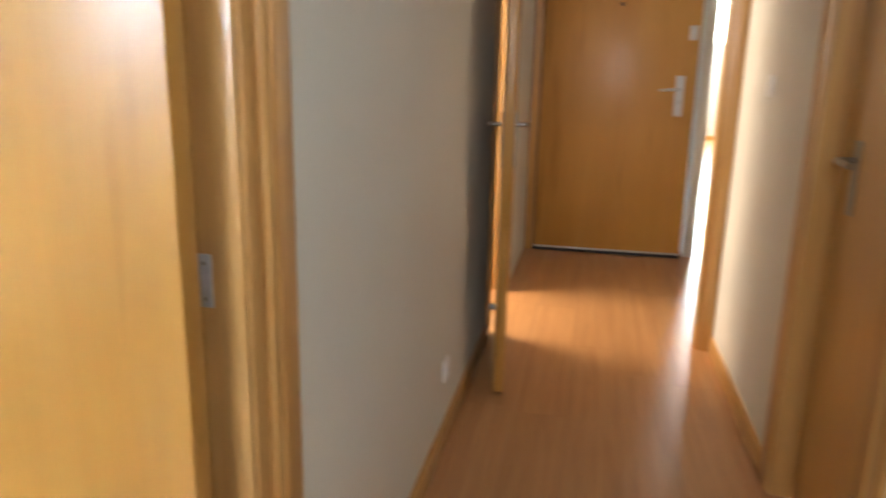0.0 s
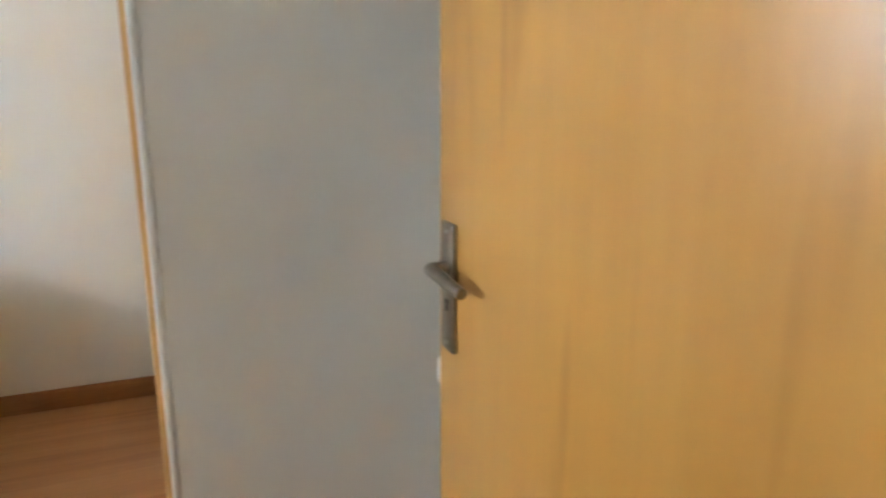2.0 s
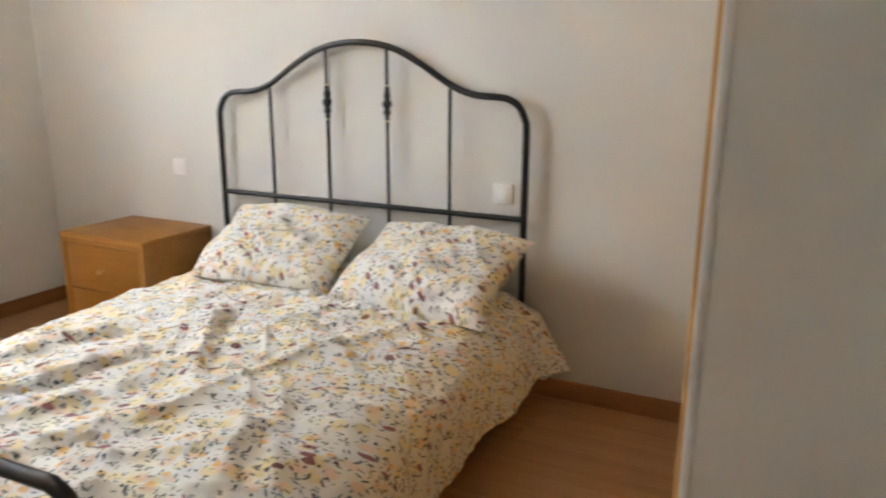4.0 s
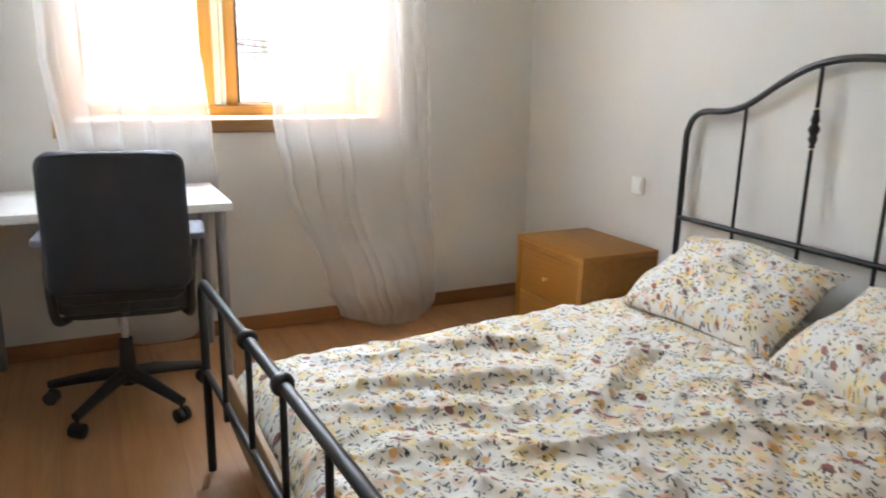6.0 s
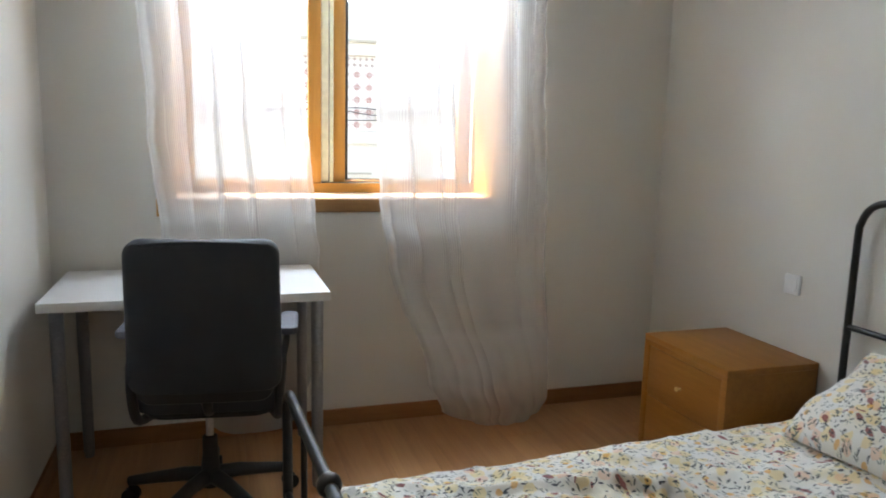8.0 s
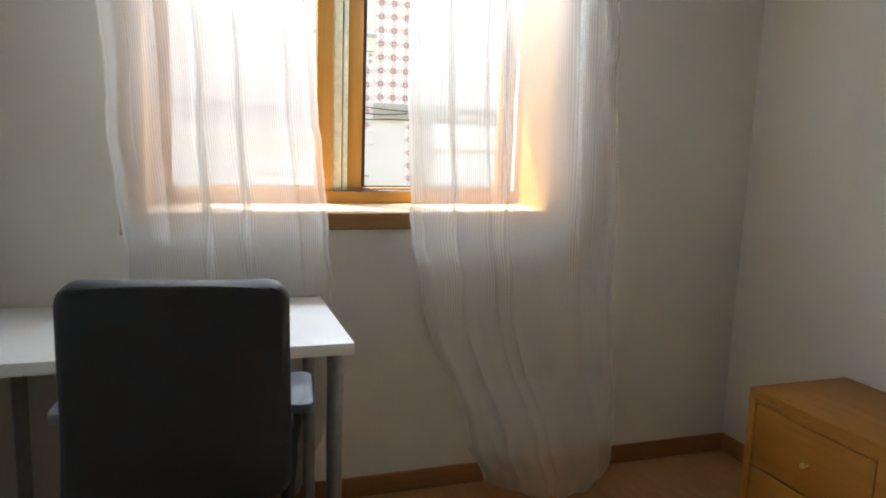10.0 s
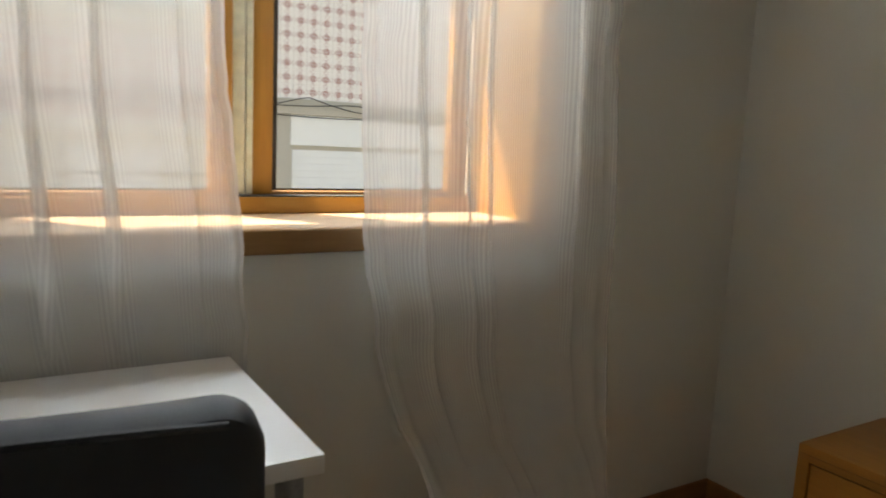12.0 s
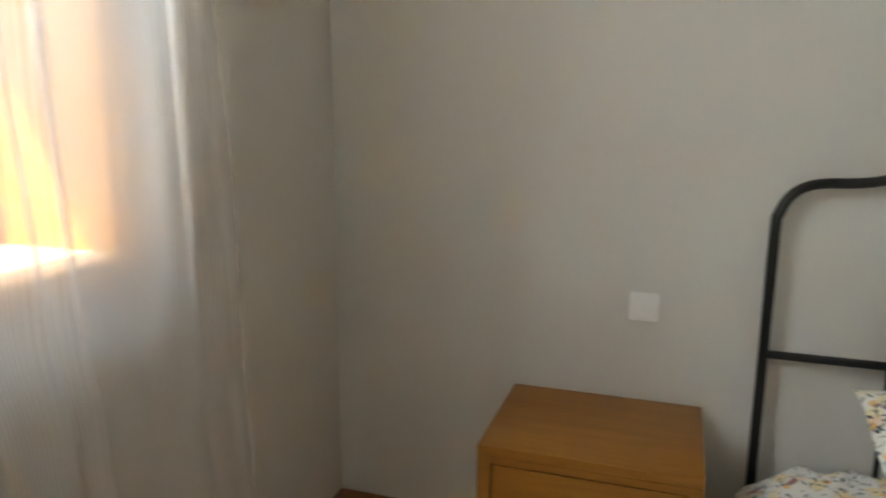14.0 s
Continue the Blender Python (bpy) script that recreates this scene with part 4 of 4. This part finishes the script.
def chair_back():
    bm = rounded_slab(0.474, 0.488, 0.075, 0.05, 0.02, 6)
    bmesh.ops.subdivide_edges(bm, edges=[e for e in bm.edges if e.calc_length() > 0.2], cuts=8, use_grid_fill=True)
    for v in bm.verts:
        x, y, z = v.co
        v.co = Vector((x * (1 - 0.06 * (y + 0.28)), z - 0.0375 - 0.35 * x * x, y))
        v.co.y += 0.05 * (v.co.z * v.co.z) * 2 + noise.noise((x * 6, y * 6, 2)) * 0.004
    return bm


bk = part("backrest", moved(chair_back(), pose(0, -0.035, 0.803, -2, 0, 0)), M_CHAIR, chair, "black padded backrest", True)
tb = tube(smooth_line([(-0.19, 0.004, 1.035), (-0.1, 0.018, 1.043), (0, 0.022, 1.045), (0.1, 0.018, 1.043), (0.19, 0.004, 1.035)]), 0.004, 6)
part("piping", tb, M_CHAIR, bk, smooth=True)
seat = rounded_slab(0.48, 0.48, 0.09, 0.09, 0.03, 6)
part("seat", moved(seat, Matrix.Translation((0, -0.30, 0.468))), M_CHAIR, chair, "black padded seat", True)
part("seat_shell", moved(rounded_slab(0.42, 0.42, 0.02, 0.08, 0.006, 5), Matrix.Translation((0, -0.30, 0.447))), M_DARKPL, chair, smooth=True)
part("back_bracket", tube(smooth_line([(0, -0.30, 0.44), (0, -0.14, 0.455), (0, -0.07, 0.50), (0, -0.05, 0.58)]), 0.020, 8), M_DARKPL, chair, smooth=True)
shell = moved(rounded_slab(0.42, 0.10, 0.022, 0.05, 0.006, 5), pose(0, -0.035, 0.572, 96, 0, 0))
part("back_shell", shell, M_DARKPL, chair, "black plastic plate joining back and seat", True)
for s in (-1, 1):
    arm = part("armrest", moved(rounded_slab(0.062, 0.24, 0.026, 0.028, 0.008, 5), Matrix.Translation((s * 0.255, -0.23, 0.715))), M_ARM, chair, "grey armrest pad", True)
    part("armrest_post", tube(smooth_line([(s * 0.250, -0.20, 0.716), (s * 0.246, -0.15, 0.68), (s * 0.234, -0.09, 0.63), (s * 0.226, -0.055, 0.55), (s * 0.222, -0.10, 0.45), (s * 0.20, -0.2, 0.425)]), [0.011] * 4 + [0.012] * 4 + [0.016] * 13, 10), M_DARKPL, chair, smooth=True)
hubx, huby = 0.034, -0.357
part("gas_lift", lathe((hubx, huby), [(0.014, 0.25), (0.014, 0.45)], 14), M_STEEL, chair, "shiny steel gas lift", True)
part("lift_cover", lathe((hubx, huby), [(0.034, 0.085), (0.033, 0.17), (0.028, 0.21), (0.027, 0.275), (0.02, 0.28)], 16), M_DARKPL, chair, smooth=True)
part("tilt_box", moved(rounded_slab(0.16, 0.2, 0.04, 0.02, 0.006), Matrix.Translation((hubx, huby + 0.03, 0.418))), M_DARKPL, chair, smooth=True)
part("lever", tube([(hubx - 0.06, huby + 0.06, 0.41), (hubx - 0.21, huby + 0.10, 0.425), (hubx - 0.215, huby + 0.10, 0.426), (hubx - 0.27, huby + 0.115, 0.425)], [0.005, 0.005, 0.011, 0.010], 10), M_DARKPL, chair, "black height lever", True)
for k in range(5):
    a = radians(-14 + 72 * k)
    c, s = math.cos(a), math.sin(a)
    pts = [(hubx + c * 0.02, huby + s * 0.02, 0.125), (hubx + c * 0.1, huby + s * 0.1, 0.122), (hubx + c * 0.22, huby + s * 0.22, 0.10), (hubx + c * 0.31, huby + s * 0.31, 0.082)]
    sp = part("base_spoke", tube(pts, [0.03, 0.026, 0.021, 0.018], 10), M_DARKPL, chair, smooth=True)
    cx, cy = hubx + c * 0.305, huby + s * 0.305
    t = (-s, c)
    cs = part("caster", tube([(cx, cy, 0.085), (cx, cy, 0.055)], 0.008, 8), M_DARKPL, chair, smooth=True)
    for side in (-1, 1):
        w0, w1 = side * 0.006, side * 0.026
        part("wheel", tube([(cx + t[0] * w0, cy + t[1] * w0, 0.028), (cx + t[0] * w1 * 0.9, cy + t[1] * w1 * 0.9, 0.028), (cx + t[0] * w1, cy + t[1] * w1, 0.028)], [0.028, 0.028, 0.024], 16), M_DARKPL, cs, smooth=True)
chair.matrix_world = pose(-0.781, -2.352, 0, 0, 0, -7)

# ---- curtains ----


def lerp_table(tab, z):
    for (z0, a0), (z1, a1) in zip(tab, tab[1:]):
        if z0 >= z >= z1:
            t = (z0 - z) / (z0 - z1)
            t = t * t * (3 - 2 * t)
            return a0 + (a1 - a0) * t
    return tab[-1][1] if z < tab[-1][0] else tab[0][1]


def curtain(name, left, right, pleats, seed, bottom, label, swell, hug, out):
    """Hangs from z = 2.46, out from the wall; left and right: edges (z, x); pleats: (place, width, depth); hug: most depth in the room below the sill."""
    def at(u, v):
        z = 2.46 + (bottom(u) - 2.46) * v
        a, b = lerp_table(left, z), lerp_table(right, z)
        drift = 0.06 * noise.noise((z * 0.55, u * 1.5, seed))
        low = min(1, max(0.25, (z - 0.1) / 0.9))
        rim = min(1, 9 * u * (1 - u))
        x, y = a + (b - a) * u, YW + out
        for c, w, d in pleats:
            t = (u - c - drift) / w
            g = math.exp(-t * t)
            amp = d * low * (0.8 + 0.5 * noise.noise((z * 0.8, c * 7, seed + 3)))
            y += amp * g
            x -= 1.15 * amp * t * g * rim * (1 if b > a else -1)
        y += 0.006 * math.sin(2 * math.pi * (u * 3.3 + 2.3 * drift)) * low * rim
        y += 0.010 * noise.noise((u * 4, z * 1.6, seed + 7)) + 0.0022 * noise.noise((u * 11, z * 9, seed + 9))
        if min(u, 1 - u) < 0.12:
            x += 0.012 * noise.noise((z * 5.5, seed, u * 3)) + 0.005 * noise.noise((z * 17, seed, u * 3))
        if z < 0.45:
            k = (0.45 - z) / 0.45
            y += swell * math.sin(math.pi * min(1, k * 0.75)) * math.sin(math.pi * u) ** 0.6
            y += 0.02 * k * noise.noise((u * 9, z * 12, seed + 1))
        if hug < 0.1:
            k = min(1, max(0, (1.08 - z) / 0.24))
            k = k * k * (3 - 2 * k)
            y += ((YW + 0.026 + 0.22 * (y - YW - 0.05)) - y) * k
            y = min(y, YW + (0.3 if k < 1 else hug))
        k = min(1, max(0, (1.16 - z) / 0.1))
        return (x, max(y, YW + 0.044 - 0.026 * k), z)
    bm = sheet(170, 130, at, lambda u, v: (u * 0.95, v * 2.46))
    return tagged(part(name, bm, M_SHEER, smooth=True), label, "curtain", "window curtains")


left_pleats = [(0.05, 0.04, 0.02), (0.22, 0.045, 0.045), (0.40, 0.028, 0.055), (0.60, 0.03, 0.06), (0.86, 0.045, 0.035), (0.98, 0.02, 0.02)]
right_pleats = [(0.03, 0.025, 0.03), (0.18, 0.04, 0.06), (0.36, 0.022, 0.05), (0.44, 0.02, 0.04), (0.62, 0.08, 0.012), (0.79, 0.03, 0.05), (0.91, 0.03, 0.03), (0.98, 0.015, 0.025)]
curtain("curtain", [(2.4, -0.535), (1.87, -0.552), (1.4, -0.575), (0.92, -0.61), (0.4, -0.72), (0.0, -0.80)], [(2.4, -1.16), (1.92, -1.18), (1.5, -1.21), (1.05, -1.25), (0.82, -1.275), (0.4, -1.27), (0.0, -1.16)], left_pleats, 2.0,
        lambda u: 0.012 + 0.05 * (2 * u - 1) ** 4, "sheer ribbed white curtain hanging behind the desk", 0.05, 0.034, 0.09)
curtain("curtain", [(2.4, -1.51), (1.95, -1.52), (1.5, -1.515), (1.05, -1.535), (0.8, -1.585), (0.22, -1.78), (0.06, -1.86), (0.0, -1.93)], [(2.4, -2.303), (1.95, -2.315), (1.0, -2.358), (0.8, -2.365), (0.3, -2.405), (0.1, -2.41), (0.0, -2.36)], right_pleats, 5.0,
        lambda u: 0.008 + 0.045 * abs(2 * u - 1) ** 3, "sheer ribbed white curtain bunched on the floor by the window", 0.16, 0.3, 0.105)
rod = empty("curtain_rod", "slim black curtain rod over the window", "curtain rod", (-1.45, YW + 0.072, 2.48))
part("rod", tube([(-1.1, 0, 0), (1.05, 0, 0)], 0.009, 10), M_BLACK, rod, smooth=True)
for x in (-1.05, 1.0):
    part("bracket", tube([(x, 0, 0), (x, -0.072, 0)], 0.006, 8), M_BLACK, rod, smooth=True)

# ---- across the street ----
FY = -11.86
# unseen street; its pale grey is chosen to bounce light onto the house
setting("ground", box(-60, 60, -90, -3.8, -1.1, -0.95), M_STREET, "unseen street below the window, kept pale to bounce light", "street")
house = empty("tiled_house", "pale house across the street with patterned red and white tiles", "house", (-3, FY, -0.95))
XD = -3.42                    # where the taller tile field ends and the neighbour's begins
fixed("wall", box(-9, 5, FY - 6, FY - 0.03, -0.95, 5.6), M_FACADE, house, "pale rendered wall")
fixed("stone_band", box(-9, XD, FY - 0.028, FY + 0.05, 1.60, 1.825, 0.006), M_STONE, house, "grey stone band", True)
fixed("stone_band", box(XD + 0.002, 5, FY - 0.028, FY + 0.035, 1.20, 1.40, 0.006), M_FACADE, house, "pale stone band", True)
fixed("pilaster", box(-4.37, -4.12, FY - 0.029, FY + 0.03, -0.95, 1.599), M_STONE, house, "worn grey stone pier")
fixed("pilaster_block", box(-4.40, -4.37, FY - 0.029, FY + 0.026, -0.95, 1.12), M_STONE, house, "worn grey stone block")
fixed("pilaster", box(-7.6, -7.2, FY - 0.029, FY + 0.03, -0.95, 1.599), M_STONE, house, "worn grey stone pier")
fixed("roof", box(-9.3, 5.3, FY - 6, FY + 0.35, 5.6, 5.8), M_STONE, house)
fixed("cornice", box(XD, 5, FY - 0.029, FY + 0.06, 2.60, 2.84, 0.012, 2), M_FACADE, house, "pale moulded cornice", True)
fixed("cornice_lip", box(XD, 5, FY + 0.06, FY + 0.11, 2.80, 2.845, 0.006), M_STONE, house, "grey edge of the cornice")
fixed("shutter_box", box(-7.19, -4.375, FY - 0.028, FY + 0.02, 1.16, 1.595, 0.006), M_SHUT, house, "white shutter box", True)
fixed("shutter_gap", box(-7.19, -4.375, FY - 0.028, FY - 0.02, 1.10, 1.159), M_STONE, house)
for k in range(20):
    z = 1.095 - 0.1 * (k + 1)
    fixed("shutter_slat", box(-7.19, -4.405, FY - 0.028, FY - 0.006, z + 0.0005, z + 0.0995, 0.003), M_SHUT, house)
pane_dark = plain("dark_window_glass", (0.06, 0.07, 0.08), 0.1)
for x in (-6.3, -4.4, -2.1, 0.2, 2.4):
    w = fixed("window", box(x - 0.5, x + 0.5, FY - 0.028, FY + 0.02, 3.95, 5.2, 0.01), M_FACADE, house)
    part("pane", moved(box(x - 0.42, x + 0.42, FY + 0.0205, FY + 0.024, 4.03, 5.12), Matrix.Translation(-Vector(house.location))), pane_dark, w)
fixed("house_door", box(-2.6, -1.5, FY - 0.028, FY + 0.01, -0.9, 1.0, 0.01), M_SHUT, house, "white metal door")
fixed("door_lintel", box(-3.35, -1.4, FY - 0.028, FY + 0.014, 0.70, 0.73), M_STONE, house)
for k, (z, sag) in enumerate(((1.86, 0.20), (1.80, 0.06), (1.64, 0.03))):
    pts = [(-9 + 14 * i / 96, FY + 0.09, z - 0.02 * k - sag * math.sin(math.pi * ((i * 14 / 96 + 0.7 * k) % 2.2) / 2.2)) for i in range(97)]
    c = tagged(part("street_cable", tube(pts, 0.007, 6), M_CABLE), "dark cable strung along the house front", "cable", "cables on the house")

# ---- floor planks ----
floor_1 = setting("floor", box(-3.3, 3.3, -3.4, 15.2, -0.12, -0.012), M_SUB, "orange-brown wood laminate floor", "floor")


def plank_mesh(w, ln):
    bm = box(-w / 2 + 0.0004, w / 2 - 0.0004, 0.0004, ln - 0.0004, -0.011, 0)
    return mesh_of(bm, "plank", M_PLANK)


W, LEN = 0.194, 1.285
shared = {}
rng_ = random.Random(5)
stuff = bmesh.new()
count = 0
col_x = XH
while col_x < 3.2:
    x0, x1 = col_x, col_x + W
    y = YW - rng_.random() * LEN
    stop = 15.0
    while y < stop:
        a, b = max(y, YW), min(y + LEN, stop)
        in_room = x1 < XL + 0.15 and a < YB
        in_hall = x1 > -0.50 and b > -1.0 and (x0 < HR + 0.1 or b > 3.0)
        if b - a > 0.02 and (in_room or in_hall):
            if in_room and not in_hall:
                b = min(b, YB)
            if count < 300 and (in_room or b < 5.2):
                key = round(b - a, 2)
                if key not in shared:
                    shared[key] = plank_mesh(W, b - a)
                ob = new("plank", shared[key])
                ob.parent = floor_1
                ob.location = ((x0 + x1) / 2, a, 0)
                count += 1
            else:
                box(x0 + 0.0004, x1 - 0.0004, a + 0.0004, b - 0.0004, -0.011, 0, bm=stuff)
        y += LEN
    col_x += W
far_planks = part("far_planks", stuff, M_PLANK, floor_1)
far_planks["kind"] = "stuff"

# ---- tiles of the house ----
T = 0.2


def tile_grid(x0, x1, z0, z1):
    nx, nz = int(round((x1 - x0) / T)), int(round((z1 - z0) / T))
    return [(x0 + (i + 0.5) * T, z0 + (j + 0.5) * T) for j in range(nz) for i in range(nx)]


def tile_into(bm, uv, x, z):
    r, d = T / 2 - 0.0015, 0.006
    vs = [bm.verts.new((x + a * r, 0, z + b * r)) for a, b in ((-1, -1), (1, -1), (1, 1), (-1, 1))]
    ws = [bm.verts.new((x + a * (r - 0.002), d, z + b * (r - 0.002))) for a, b in ((-1, -1), (1, -1), (1, 1), (-1, 1))]
    faces = [bm.faces.new(ws)] + [bm.faces.new((vs[i], vs[(i + 1) % 4], ws[(i + 1) % 4], ws[i])) for i in range(4)]
    for lp, c in zip(faces[0].loops, ((0, 0), (1, 0), (1, 1), (0, 1))):
        lp[uv].uv = c


bm = bmesh.new()
tile_into(bm, bm.loops.layers.uv.new("UVMap"), 0, 0)
tile_me = mesh_of(bm, "tile", M_TILE)
bm = bmesh.new()
tile_into(bm, bm.loops.layers.uv.new("UVMap"), 0, 0)
frieze_me = mesh_of(bm, "frieze_tile", M_FRIEZE)
Z0 = 1.83
near = tile_grid(XD - 15 * T, XD, Z0, Z0 + 9 * T) + tile_grid(-4.115, -3.915, 0.19, 0.19 + 7 * T)
near += tile_grid(XD + 0.02, XD + 0.02 + 10 * T, 1.405, 1.405 + 5 * T)
for x, z in near:
    ob = new("tile", tile_me)
    ob.parent = house
    ob.location = (x + 3, -0.029, z + 0.95)
for i in range(20):
    ob = new("frieze_tile", frieze_me)
    ob.parent = house
    ob.location = (XD + 0.02 + (i + 0.5) * T / 1.02 + 3, -0.029, 2.502 + 0.95)
bm = bmesh.new()
uv = bm.loops.layers.uv.new("UVMap")
for x, z in tile_grid(XD + 0.02 + 10 * T, XD + 0.02 + 40 * T, 1.405, 1.405 + 5 * T) + tile_grid(XD - 27 * T, XD - 15 * T, Z0, Z0 + 9 * T):
    tile_into(bm, uv, x + 3, z + 0.95)
rest = part("far_tiles", bm, M_TILE, house)
rest.location = (0, -0.029, 0)
rest["kind"] = "stuff"
